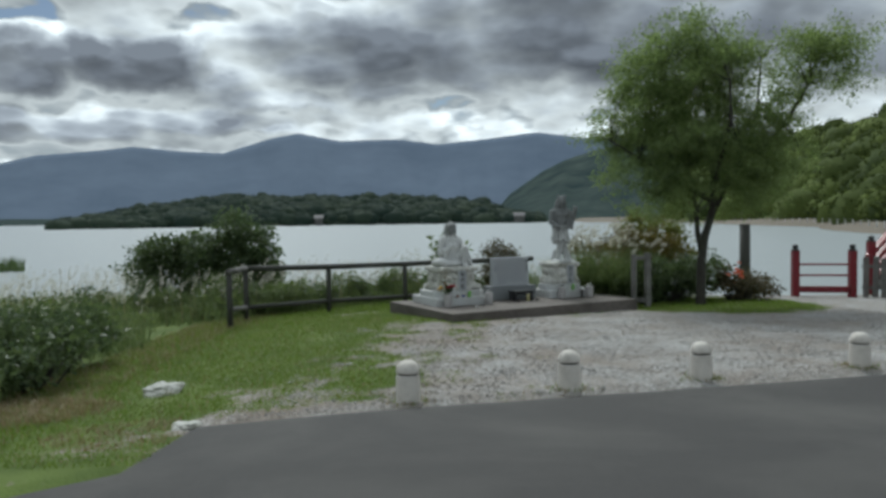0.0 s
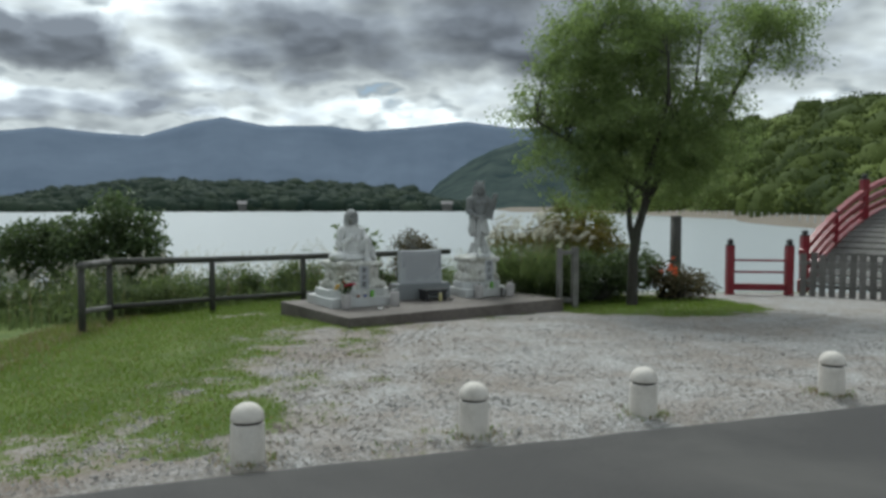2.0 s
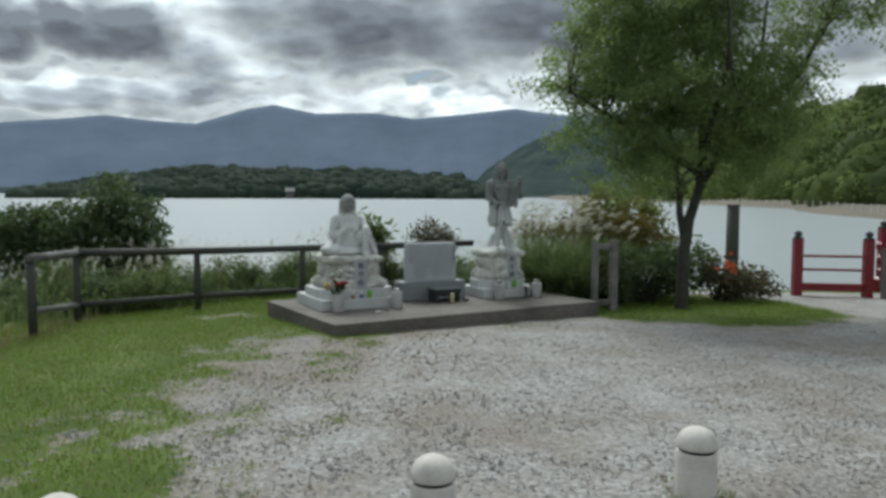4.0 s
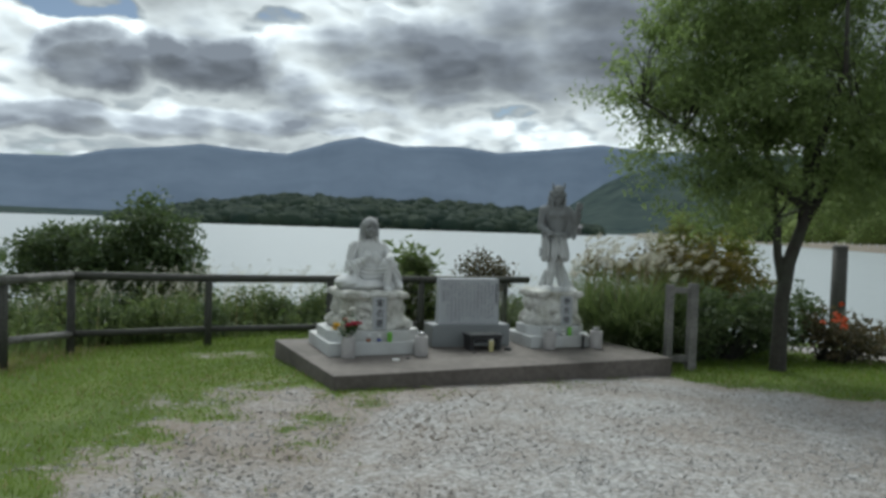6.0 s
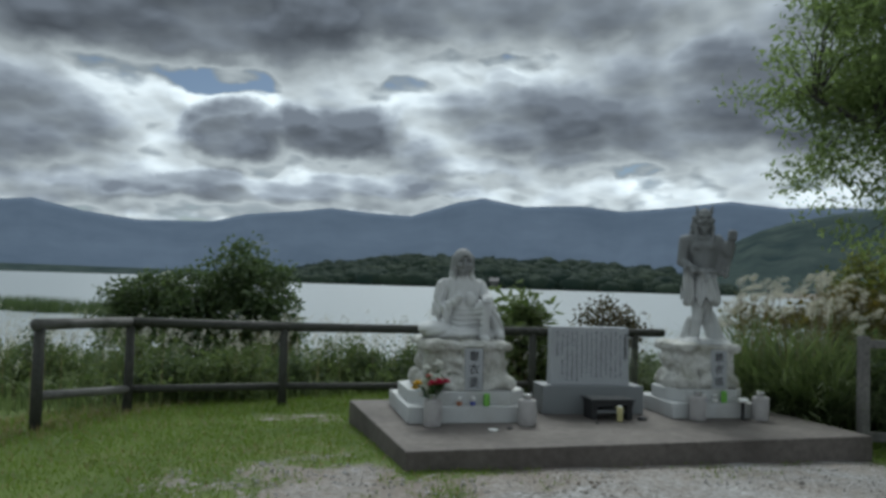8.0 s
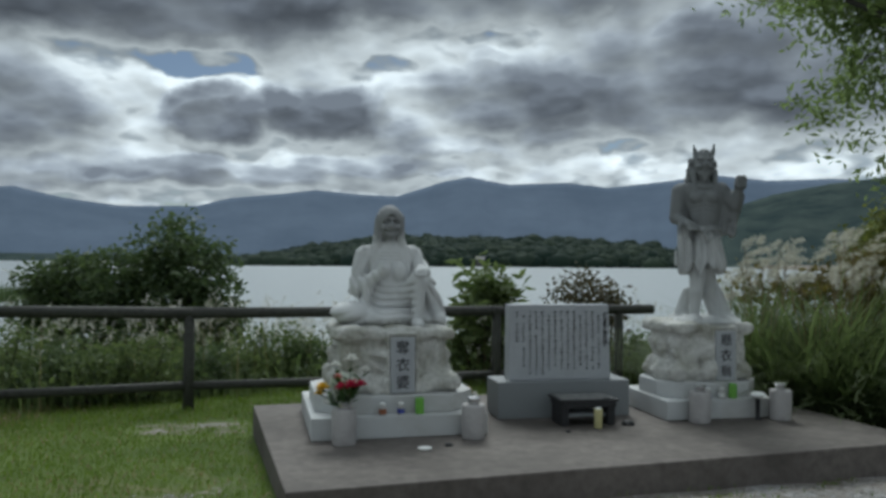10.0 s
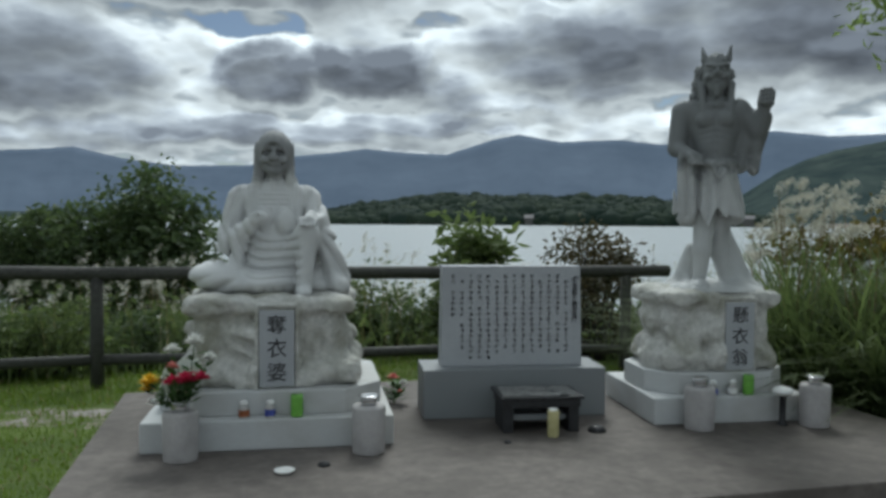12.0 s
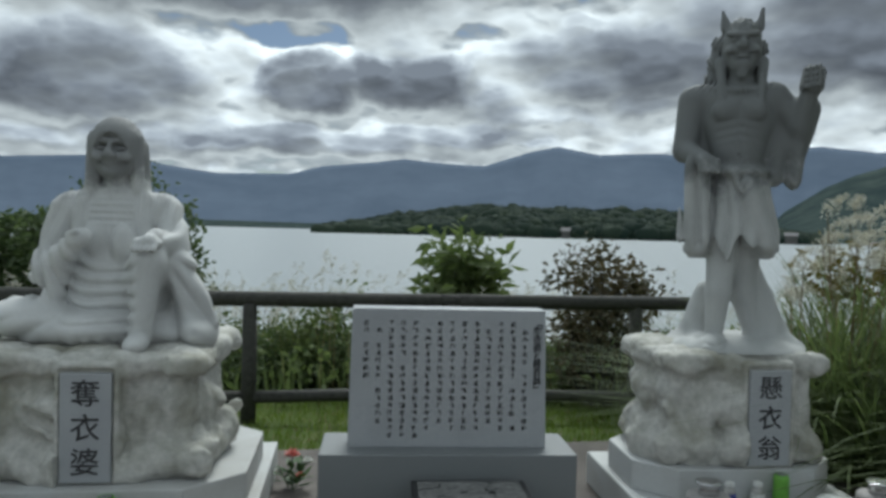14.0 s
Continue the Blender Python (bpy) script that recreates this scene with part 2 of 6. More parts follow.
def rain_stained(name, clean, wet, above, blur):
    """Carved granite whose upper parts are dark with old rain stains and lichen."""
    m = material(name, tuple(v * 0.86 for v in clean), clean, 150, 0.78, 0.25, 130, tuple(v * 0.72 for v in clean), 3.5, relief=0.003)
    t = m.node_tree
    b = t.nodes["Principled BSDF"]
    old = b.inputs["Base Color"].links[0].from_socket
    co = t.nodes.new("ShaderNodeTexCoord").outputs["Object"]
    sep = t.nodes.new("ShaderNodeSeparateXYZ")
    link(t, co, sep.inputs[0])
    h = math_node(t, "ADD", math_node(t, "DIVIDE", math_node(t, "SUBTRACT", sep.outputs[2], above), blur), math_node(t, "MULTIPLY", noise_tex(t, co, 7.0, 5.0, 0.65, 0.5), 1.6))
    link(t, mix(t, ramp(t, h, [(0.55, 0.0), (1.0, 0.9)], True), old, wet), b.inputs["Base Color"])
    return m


# The seated head's dark tone also holds the shade under her hair.
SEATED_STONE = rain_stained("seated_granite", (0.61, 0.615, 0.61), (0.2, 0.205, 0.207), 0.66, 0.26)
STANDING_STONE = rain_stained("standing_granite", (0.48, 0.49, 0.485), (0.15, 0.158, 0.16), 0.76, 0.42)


# ---- building helpers ----
def part(name, bm, mat, parent=None, label="", smooth=False):
    me = bpy.data.meshes.new(name)
    bm.to_mesh(me)
    bm.free()
    if mat:
        for m in mat if isinstance(mat, (list, tuple)) else [mat]:
            me.materials.append(m)
    if smooth:
        for p in me.polygons:
            p.use_smooth = True
    ob = new(name, me)
    ob.parent = parent
    if label:
        ob["label"] = label
    return ob


def mesh_part(name, verts, faces, mat, parent=None, label="", smooth=False):
    me = bpy.data.meshes.new(name)
    me.from_pydata(verts, [], faces)
    me.update()
    if mat:
        me.materials.append(mat)
    if smooth:
        me.polygons.foreach_set("use_smooth", [True] * len(me.polygons))
    ob = new(name, me)
    ob.parent = parent
    if label:
        ob["label"] = label
    return ob


def thing(name, m, label, category, group="", kind=""):
    ob = new(name)
    ob.matrix_basis = m
    return tagged(ob, label, category, group, kind)


def box(bm, centre, size, m=None, bevel=0.0):
    r = bmesh.ops.create_cube(bm, size=1.0)
    vs = r["verts"]
    bmesh.ops.transform(bm, matrix=(m or Matrix()) @ Matrix.Translation(centre) @ Matrix.Diagonal((*size, 1)), verts=vs)
    if bevel:
        es = list({e for v in vs for e in v.link_edges})
        bmesh.ops.bevel(bm, geom=es, offset=bevel, segments=2, profile=0.6, affect="EDGES")
    return bm


def boxed(centre, size, bevel=0.0):
    return box(bmesh.new(), centre, size, None, bevel)


def lathe(profile, sides=24, bm=None):
    """A turned body from (radius, height) pairs."""
    bm = bm or bmesh.new()
    rings = []
    for r, z in profile:
        rings.append([bm.verts.new((r * math.cos(2 * math.pi * i / sides), r * math.sin(2 * math.pi * i / sides), z)) for i in range(sides)])
    for a, b in zip(rings, rings[1:]):
        for i in range(sides):
            bm.faces.new((a[i], a[(i + 1) % sides], b[(i + 1) % sides], b[i]))
    bm.faces.new(rings[0][::-1])
    bm.faces.new(rings[-1])
    return bm


def tube(bm, pts, radii, sides=8, wobble=0.0, seed=0):
    """A round limb along points."""
    pts = [Vector(p) for p in pts]
    rng = random.Random(seed)
    rings = []
    for i, (p, r) in enumerate(zip(pts, radii)):
        d = (pts[min(i + 1, len(pts) - 1)] - pts[max(i - 1, 0)]).normalized()
        side = d.cross(Vector((0, 0, 1)) if abs(d.z) < 0.9 else Vector((1, 0, 0))).normalized()
        other = d.cross(side)
        rings.append([bm.verts.new(p + (side * math.cos(2 * math.pi * k / sides) + other * math.sin(2 * math.pi * k / sides)) * r * (1 + wobble * (rng.random() - 0.5))) for k in range(sides)])
    for a, b in zip(rings, rings[1:]):
        for k in range(sides):
            bm.faces.new((a[k], a[(k + 1) % sides], b[(k + 1) % sides], b[k]))
    bm.faces.new(rings[0][::-1])
    bm.faces.new(rings[-1])
    bmesh.ops.recalc_face_normals(bm, faces=bm.faces)
    return bm


# ---- the lie of the land ----
LAKE = -1.4
STEPS_Y = [-60, 0, 4, 7.6, 11, 15, 18, 21, 24, 27, 31, 40, 300]
STEPS_Z = [0.3, 0, -0.15, -0.31, -0.37, -0.42, -0.55, -0.66, -0.95, -1.3, -2.2, -3.2, -3.5]


def land(x, y):
    """Height of the near ground, which falls gently to the lake."""
    q = y + max(0.0, x - 6.0) * 0.15
    z = float(np.interp(q, STEPS_Y, STEPS_Z))
    z -= 0.055 * min(5.0, max(0.0, -x - 1.0)) * min(1.0, max(0.0, (y - 3) / 6))
    return z


def land_soft(x, y):
    return 0.25 * (land(x, y - 0.8) + land(x, y + 0.8) + land(x - 0.8, y) + land(x + 0.8, y))


def road_edge(x):
    return 7.42 + 0.265 * x


def is_road(x, y):
    return y < road_edge(x) and x > -2.2 - 0.95 * max(0.0, 5.4 - y)


def gravel_left(y):
    return float(np.interp(y, [6, 8, 10, 12, 13.3, 13.9, 14.5, 15.2, 17], [-1.5, -1.2, -0.95, -0.9, -0.75, -0.2, 0.7, 1.5, 4.2]))


def gravel_share(x, y):
    """Over 0.5 on the gravel, under it on the grass, with a ragged edge."""
    s = (x - gravel_left(y)) / (2.5 + 1.8 * max(0.0, min(1.0, (11.5 - y) / 4))) + 0.5
    ring = ((x - 6.0) / 2.35) ** 2 + ((y - 17.6) / 2.5) ** 2
    s = min(s, (ring - 1.0) * 1.6 + 0.5)
    s = min(s, (21.8 - y) / 0.7)
    if -2.4 < x < 0.5:
        s += 0.75 * math.exp(-((y - road_edge(x) - 0.1) / 0.38) ** 2)
    s -= 0.75 * math.exp(-((x + 0.75) / 0.6) ** 2 - ((y - 8.7) / 0.55) ** 2)
    if ((x + 1.9) / 0.8) ** 2 + ((y - 16.75) / 0.42) ** 2 < 1:
        s = 0.5
    if s < -1.2 or s > 1.8:
        return max(0.0, min(1.0, s))
    s += 0.55 * noise.noise(Vector((x * 0.9, y * 0.9, 5))) + 0.5 * noise.noise(Vector((x * 2.6, y * 2.6, 1))) + 0.25 * noise.noise(Vector((x * 6, y * 6, 8)))
    return max(0.0, min(1.0, s))


# ---- ground, road, lake, distance ----
def ground_material():
    m = bpy.data.materials.new("grass_and_gravel")
    m.use_nodes = True
    t = m.node_tree
    b = t.nodes["Principled BSDF"]
    co = t.nodes.new("ShaderNodeTexCoord").outputs["Object"]
    at = t.nodes.new("ShaderNodeAttribute")
    at.attribute_name = "gravel"
    n1 = noise_tex(t, co, 2.2, 5.0, 0.7, 0.6)
    n2 = noise_tex(t, co, 14.0, 4.0, 0.7)
    edge = math_node(t, "ADD", at.outputs["Fac"], math_node(t, "ADD", math_node(t, "MULTIPLY", math_node(t, "SUBTRACT", n1, 0.5), 0.5), math_node(t, "MULTIPLY", math_node(t, "SUBTRACT", n2, 0.5), 1.5)))
    share = ramp(t, edge, [(0.42, 0.0), (0.58, 1.0)])
    # grass
    g1 = noise_tex(t, co, 1.3, 5.0, 0.65)
    g2 = noise_tex(t, co, 40.0, 4.0, 0.7)
    grass = mix(t, ramp(t, g1, [(0.35, 0.0), (0.65, 1.0)]), (0.058, 0.09, 0.016), (0.108, 0.15, 0.029))
    grass = mix(t, ramp(t, g2, [(0.35, 0.0), (0.75, 0.4)]), grass, (0.055, 0.085, 0.02))
    dry = noise_tex(t, co, 0.9, 6.0, 0.7, 0.8)
    grass = mix(t, ramp(t, dry, [(0.58, 0.0), (0.72, 0.75)]), grass, (0.2, 0.18, 0.1))
    # gravel
    v = t.nodes.new("ShaderNodeTexVoronoi")
    v.inputs["Scale"].default_value = 34.0
    link(t, co, v.inputs["Vector"])
    bw = t.nodes.new("ShaderNodeRGBToBW")
    link(t, v.outputs["Color"], bw.inputs[0])
    stone = ramp(t, bw.outputs[0], [(0.1, (0.17, 0.165, 0.16)), (0.5, (0.28, 0.275, 0.27)), (0.9, (0.4, 0.395, 0.39))])
    brown = noise_tex(t, co, 0.55, 6.0, 0.7, 0.7)
    stone = mix(t, ramp(t, brown, [(0.42, 0.0), (0.66, 0.7)]), stone, (0.17, 0.13, 0.1))
    # bare brown earth shows where the turf thins out
    stone = mix(t, ramp(t, edge, [(0.5, 0.6), (0.95, 0.12), (1.2, 0.0)]), stone, (0.17, 0.13, 0.095))
    colour = mix(t, share, grass, stone)
    shore = t.nodes.new("ShaderNodeAttribute")
    shore.attribute_name = "shore"
    colour = mix(t, shore.outputs["Fac"], colour, mix(t, n1, (0.12, 0.1, 0.08), (0.2, 0.175, 0.14)))
    link(t, colour, b.inputs["Base Color"])
    b.inputs["Roughness"].default_value = 0.9
    b.inputs["Specular IOR Level"].default_value = 0.25
    bump = t.nodes.new("ShaderNodeBump")
    bump.inputs["Strength"].default_value, bump.inputs["Distance"].default_value = 0.45, 0.015
    link(t, math_node(t, "ADD", v.outputs["Distance"], g2), bump.inputs["Height"])
    link(t, bump.outputs[0], b.inputs["Normal"])
    return m


def axis(near_lo, near_hi, step, far):
    a = list(np.arange(near_lo, near_hi + 1e-6, step))
    d, lo, hi = step, near_lo, near_hi
    out_lo, out_hi = [], []
    while hi < far:
        d *= 1.35
        lo, hi = lo - d, hi + d
        out_lo.append(lo)
        out_hi.append(hi)
    return out_lo[::-1] + a + out_hi


def far_land(x, y):
    """Low shores round the lake, far off."""
    r = math.hypot(x, y)
    az = math.degrees(math.atan2(x, y))
    if az < 9 and y > 0:
        return -4.0
    shore = float(np.interp(az, [-180, -120, -75, -50, -31, -26, 5, 14, 20, 22, 30, 36, 50, 90, 180], [60, 60, 60, 400, 1500, 385, 385, 330, 240, 205, 92, 70, 60, 45, 60]))
    return -1.9 + min(2.2, (r - shore) * 0.055)


def make_ground():
    xs, ys = axis(-9, 13, 0.16, 4200), axis(2, 24, 0.16, 4200)
    verts, grav = [], []
    for y in ys:
        for x in xs:
            z = land_soft(x, y)
            if y > 24 or abs(x) > 14:
                z = max(z, far_land(x, y)) if math.hypot(x, y) > 42 else z
            if y < -20:
                z = 0.15
            if is_road(x, y - 0.35) or (is_road(x, y) and x > 0):
                z -= 0.06
            z += 0.02 * noise.noise(Vector((x * 1.7, y * 1.7, 0)))
            verts.append((x, y, z))
            far = math.hypot(x, y) > 42
            grav.append((0.72 if x > 0 else 0.6) if far else gravel_share(x, y))
    nx = len(xs)
    faces = [(j * nx + i, j * nx + i + 1, (j + 1) * nx + i + 1, (j + 1) * nx + i) for j in range(len(ys) - 1) for i in range(nx - 1)]
    ob = mesh_part("ground", verts, faces, ground_material(), smooth=True)
    ob.data.attributes.new("gravel", "FLOAT", "POINT").data.foreach_set("value", grav)
    ob.data.attributes.new("shore", "FLOAT", "POINT").data.foreach_set("value", [1.0 if math.hypot(v[0], v[1]) > 42 else 0.0 for v in verts])
    return tagged(ob, "mown grass and pale gravel sloping to the lake", "ground", kind="structure")


def make_road():
    xs = np.concatenate([np.arange(-16, -3.2, 0.25), np.arange(-3.2, -1.5, 0.06), np.arange(-1.5, 32.1, 0.25)])
    verts, faces = [], []
    cols = []
    for x in xs:
        if x < -2.2:
            top = 5.4 - (-2.2 - x) / 0.95
        else:
            top = road_edge(x)
        top += 0.05 * noise.noise(Vector((x * 2.1, 0, 3)))
        col = []
        for y in [-26, -18, -12, -8, -5, -3, -1.5] + [max(-1.4, top - d) for d in (7.5, 6, 5, 4, 3.2, 2.5, 1.8, 1.2, 0.7, 0.3, 0.06, 0.0)]:
            col.append(len(verts))
            drop = 0.012 if y >= top - 0.001 else 0.0
            verts.append((x, y, land_soft(x, y) + 0.012 - drop))
        col.append(len(verts))
        verts.append((x, top + 0.02, land_soft(x, top) - 0.12))
        cols.append(col)
    for a, b in zip(cols, cols[1:]):
        for i in range(len(a) - 1):
            faces.append((a[i], b[i], b[i + 1], a[i + 1]))
    return tagged(mesh_part("road", verts, faces, ASPHALT, smooth=True), "dark grey worn asphalt road", "road", kind="structure")


def make_water():
    m = bpy.data.materials.new("lake_water")
    m.use_nodes = True
    t = m.node_tree
    b = t.nodes["Principled BSDF"]
    b.inputs["Base Color"].default_value = (0.27, 0.3, 0.31, 1)
    b.inputs["Roughness"].default_value = 0.3
    b.inputs["IOR"].default_value = 1.7
    co = t.nodes.new("ShaderNodeTexCoord").outputs["Object"]
    mp = t.nodes.new("ShaderNodeMapping")
    mp.inputs["Scale"].default_value = (0.5, 1.6, 1.0)
    link(t, co, mp.inputs[0])
    w = math_node(t, "ADD", noise_tex(t, mp.outputs[0], 2.6, 5.0, 0.6), math_node(t, "MULTIPLY", noise_tex(t, mp.outputs[0], 0.35, 3.0, 0.6), 2.5))
    bump = t.nodes.new("ShaderNodeBump")
    bump.inputs["Strength"].default_value, bump.inputs["Distance"].default_value = 0.8, 0.05
    link(t, w, bump.inputs["Height"])
    link(t, bump.outputs[0], b.inputs["Normal"])
    s = 3900
    ob = mesh_part("water", [(-s, 20, LAKE), (s, 20, LAKE), (s, s, LAKE), (-s, s, LAKE)], [(0, 1, 2, 3)], m)
    return tagged(ob, "pale rippled lake reflecting the bright clouds", "lake", kind="structure")


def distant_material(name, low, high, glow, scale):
    """Far hills, matt: the air's haze is put into bluish colours and a faint glow."""
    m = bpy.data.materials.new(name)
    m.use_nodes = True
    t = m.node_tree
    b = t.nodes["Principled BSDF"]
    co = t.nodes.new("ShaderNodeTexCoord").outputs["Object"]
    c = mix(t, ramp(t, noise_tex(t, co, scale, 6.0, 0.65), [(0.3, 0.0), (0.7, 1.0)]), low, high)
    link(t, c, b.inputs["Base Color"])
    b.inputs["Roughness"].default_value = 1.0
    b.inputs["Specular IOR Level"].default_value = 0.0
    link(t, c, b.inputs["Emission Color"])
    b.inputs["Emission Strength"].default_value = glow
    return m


def polar(az, r, z):
    return (r * math.sin(radians(az)), r * math.cos(radians(az)), z)


def make_mountains(name, label, r, profile, mat, eye=1.2, depth=900, rough=0.45, step=0.2, foot=-8):
    """A ridge whose crest rises to given angles above the eye, with folded slopes down to its foot."""
    az0, az1 = profile[0][0], profile[-1][0]
    azs = np.arange(az0, az1 + 1e-6, step)
    pa, pe = zip(*profile)
    verts, faces = [], []
    n = 14
    for az in azs:
        e = float(np.interp(az, pa, pe))
        for k in range(n):
            f = k / (n - 1)
            rr = r - depth * (1 - f)
            crest = eye + r * math.tan(radians(e))
            z = foot + (crest - foot) * (f ** 1.15)
            p = Vector((az * 0.55, f * 2.2, r * 0.001))
            z += rough * crest * 0.10 * noise.fractal(p, 1.0, 2.0, 5) * math.sin(math.pi * min(1, f * 1.0)) if 0 < f < 1 else 0
            if k == n - 1:
                z += rough * crest * 0.012 * noise.fractal(Vector((az * 2.3, 7, 0)), 1.0, 2.0, 4)
            verts.append(polar(az, rr, z))
        verts.append(polar(az, r + 60, foot))
    m = n + 1
    for i in range(len(azs) - 1):
        for k in range(n):
            a = i * m + k
            faces.append((a, a + m, a + m + 1, a + 1))
    return tagged(mesh_part(name, verts, faces, mat, smooth=True), label, "mountain", kind="structure")


make_ground()
make_road()
make_water()
FAR_BLUE = distant_material("far_hazed_slopes", (0.062, 0.081, 0.112), (0.09, 0.113, 0.15), 0.52, 0.0022)
MID_BLUE = distant_material("wooded_hazed_slopes", (0.02, 0.031, 0.033), (0.052, 0.066, 0.06), 0.38, 0.028)
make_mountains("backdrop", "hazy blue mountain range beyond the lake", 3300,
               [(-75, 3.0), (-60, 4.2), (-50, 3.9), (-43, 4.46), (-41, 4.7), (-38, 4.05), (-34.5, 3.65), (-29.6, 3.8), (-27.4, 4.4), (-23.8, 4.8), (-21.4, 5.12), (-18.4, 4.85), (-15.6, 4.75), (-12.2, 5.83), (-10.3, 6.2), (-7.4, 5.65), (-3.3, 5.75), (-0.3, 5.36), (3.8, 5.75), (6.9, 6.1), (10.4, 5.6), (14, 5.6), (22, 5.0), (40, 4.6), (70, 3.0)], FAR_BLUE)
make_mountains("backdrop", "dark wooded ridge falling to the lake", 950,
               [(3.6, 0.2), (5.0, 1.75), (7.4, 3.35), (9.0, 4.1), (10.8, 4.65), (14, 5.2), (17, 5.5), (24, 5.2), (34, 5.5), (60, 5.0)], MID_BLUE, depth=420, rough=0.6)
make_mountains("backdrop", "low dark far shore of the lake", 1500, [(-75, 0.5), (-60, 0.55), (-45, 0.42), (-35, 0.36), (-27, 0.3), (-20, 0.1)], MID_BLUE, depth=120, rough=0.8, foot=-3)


# ---- carving: solids by distance fields ----
class Block:
    """A block of space that is carved into one mesh."""

    def __init__(self, lo, hi, step):
        self.lo, self.step = np.array(lo, float), step
        ax = [np.arange(a, b + step, step, dtype=np.float32) for a, b in zip(lo, hi)]
        self.x, self.y, self.z = np.meshgrid(*ax, indexing="ij")
        self.d = np.full(self.x.shape, 9.0, np.float32)

    def turned(self, c, rx=0, ry=0, rz=0):
        m = np.array(Euler([radians(a) for a in (rx, ry, rz)]).to_matrix().transposed(), np.float32)
        x, y, z = self.x - c[0], self.y - c[1], self.z - c[2]
        return [m[i][0] * x + m[i][1] * y + m[i][2] * z for i in range(3)]

    def ell(self, c, r, rx=0, ry=0, rz=0):
        x, y, z = self.turned(c, rx, ry, rz)
        k0 = np.sqrt((x / r[0]) ** 2 + (y / r[1]) ** 2 + (z / r[2]) ** 2) + 1e-6
        k1 = np.sqrt((x / r[0] ** 2) ** 2 + (y / r[1] ** 2) ** 2 + (z / r[2] ** 2) ** 2) + 1e-6
        return k0 * (k0 - 1) / k1

    def cap(self, a, b, ra, rb=None):
        rb = ra if rb is None else rb
        a, b = np.array(a, np.float32), np.array(b, np.float32)
        v = b - a
        x, y, z = self.x - a[0], self.y - a[1], self.z - a[2]
        h = np.clip((x * v[0] + y * v[1] + z * v[2]) / float(v @ v), 0, 1)
        return np.sqrt((x - h * v[0]) ** 2 + (y - h * v[1]) ** 2 + (z - h * v[2]) ** 2) - (ra + (rb - ra) * h)

    def cuboid(self, c, half, rnd=0.02, rx=0, ry=0, rz=0):
        p = [np.abs(v) - (h - rnd) for v, h in zip(self.turned(c, rx, ry, rz), half)]
        out = np.sqrt(sum(np.maximum(v, 0) ** 2 for v in p))
        return out + np.minimum(np.maximum(p[0], np.maximum(p[1], p[2])), 0) - rnd

    def add(self, f, k=0.03):
        k = k or 1e-4
        h = np.clip(0.5 + 0.5 * (f - self.d) / k, 0, 1)
        self.d = f + (self.d - f) * h - k * h * (1 - h)
        return self

    def cut(self, f, k=0.01):
        f = -f
        h = np.clip(0.5 - 0.5 * (f - self.d) / k, 0, 1)
        self.d = f + (self.d - f) * h + k * h * (1 - h)
        return self

    def lumps(self, scale, seed):
        """Smooth noise from -1 to 1 over the block."""
        rng = np.random.RandomState(seed)
        shape = [int(v.max() / scale - v.min() / scale) + 4 for v in (self.x, self.y, self.z)]
        g = rng.uniform(-1, 1, shape).astype(np.float32)
        q = [(v - v.min()) / scale for v in (self.x, self.y, self.z)]
        i = [v.astype(int) for v in q]
        f = [v - a for v, a in zip(q, i)]
        f = [v * v * (3 - 2 * v) for v in f]
        out = 0
        for dx in (0, 1):
            for dy in (0, 1):
                for dz in (0, 1):
                    w = (f[0] if dx else 1 - f[0]) * (f[1] if dy else 1 - f[1]) * (f[2] if dz else 1 - f[2])
                    out = out + w * g[i[0] + dx, i[1] + dy, i[2] + dz]
        return out

    def mesh(self):
        """Surface of the solid: one vertex in each cell that it crosses, quads across the crossed edges."""
        d = self.d
        s = d < 0
        n = np.array(d.shape)
        cells = tuple(n - 1)
        tot, cnt = np.zeros((*cells, 3), np.float32), np.zeros(cells, np.float32)
        for axis_no in range(3):
            a = [slice(None)] * 3
            b = [slice(None)] * 3
            a[axis_no], b[axis_no] = slice(0, -1), slice(1, None)
            da, db = d[tuple(a)], d[tuple(b)]
            cross = (s[tuple(a)] != s[tuple(b)])
            t = np.where(cross, da / np.where(cross, da - db, 1), 0)
            o = [v for v in range(3) if v != axis_no]
            for i in (0, 1):
                for j in (0, 1):
                    sl = [slice(None)] * 3
                    sl[o[0]] = slice(i, n[o[0]] - 1 + i)
                    sl[o[1]] = slice(j, n[o[1]] - 1 + j)
                    c, tt = cross[tuple(sl)], t[tuple(sl)]
                    cnt += c
                    tot[..., axis_no] += tt * c
                    tot[..., o[0]] += i * c
                    tot[..., o[1]] += j * c
        live = cnt > 0
        index = np.full(cells, -1)
        index[live] = np.arange(live.sum())
        where = np.argwhere(live)
        verts = self.lo + (where + tot[live] / cnt[live][:, None]) * self.step
        faces = []
        for axis_no in range(3):
            o = [(axis_no + 1) % 3, (axis_no + 2) % 3]
            a = [slice(1, -1)] * 3
            b = [slice(1, -1)] * 3
            a[axis_no], b[axis_no] = slice(0, -1), slice(1, None)
            sa, sb = s[tuple(a)], s[tuple(b)]
            for flip in (False, True):
                at = np.argwhere((sb & ~sa) if flip else (sa & ~sb))
                off = np.ones(3, int)
                off[axis_no] = 0
                at = at + off
                q = []
                for i, j in ((1, 1), (0, 1), (0, 0), (1, 0)):
                    p = at.copy()
                    p[:, o[0]] -= i
                    p[:, o[1]] -= j
                    q.append(index[p[:, 0], p[:, 1], p[:, 2]])
                q = np.stack(q[::-1] if flip else q, 1)
                faces.append(q[(q >= 0).all(1)])
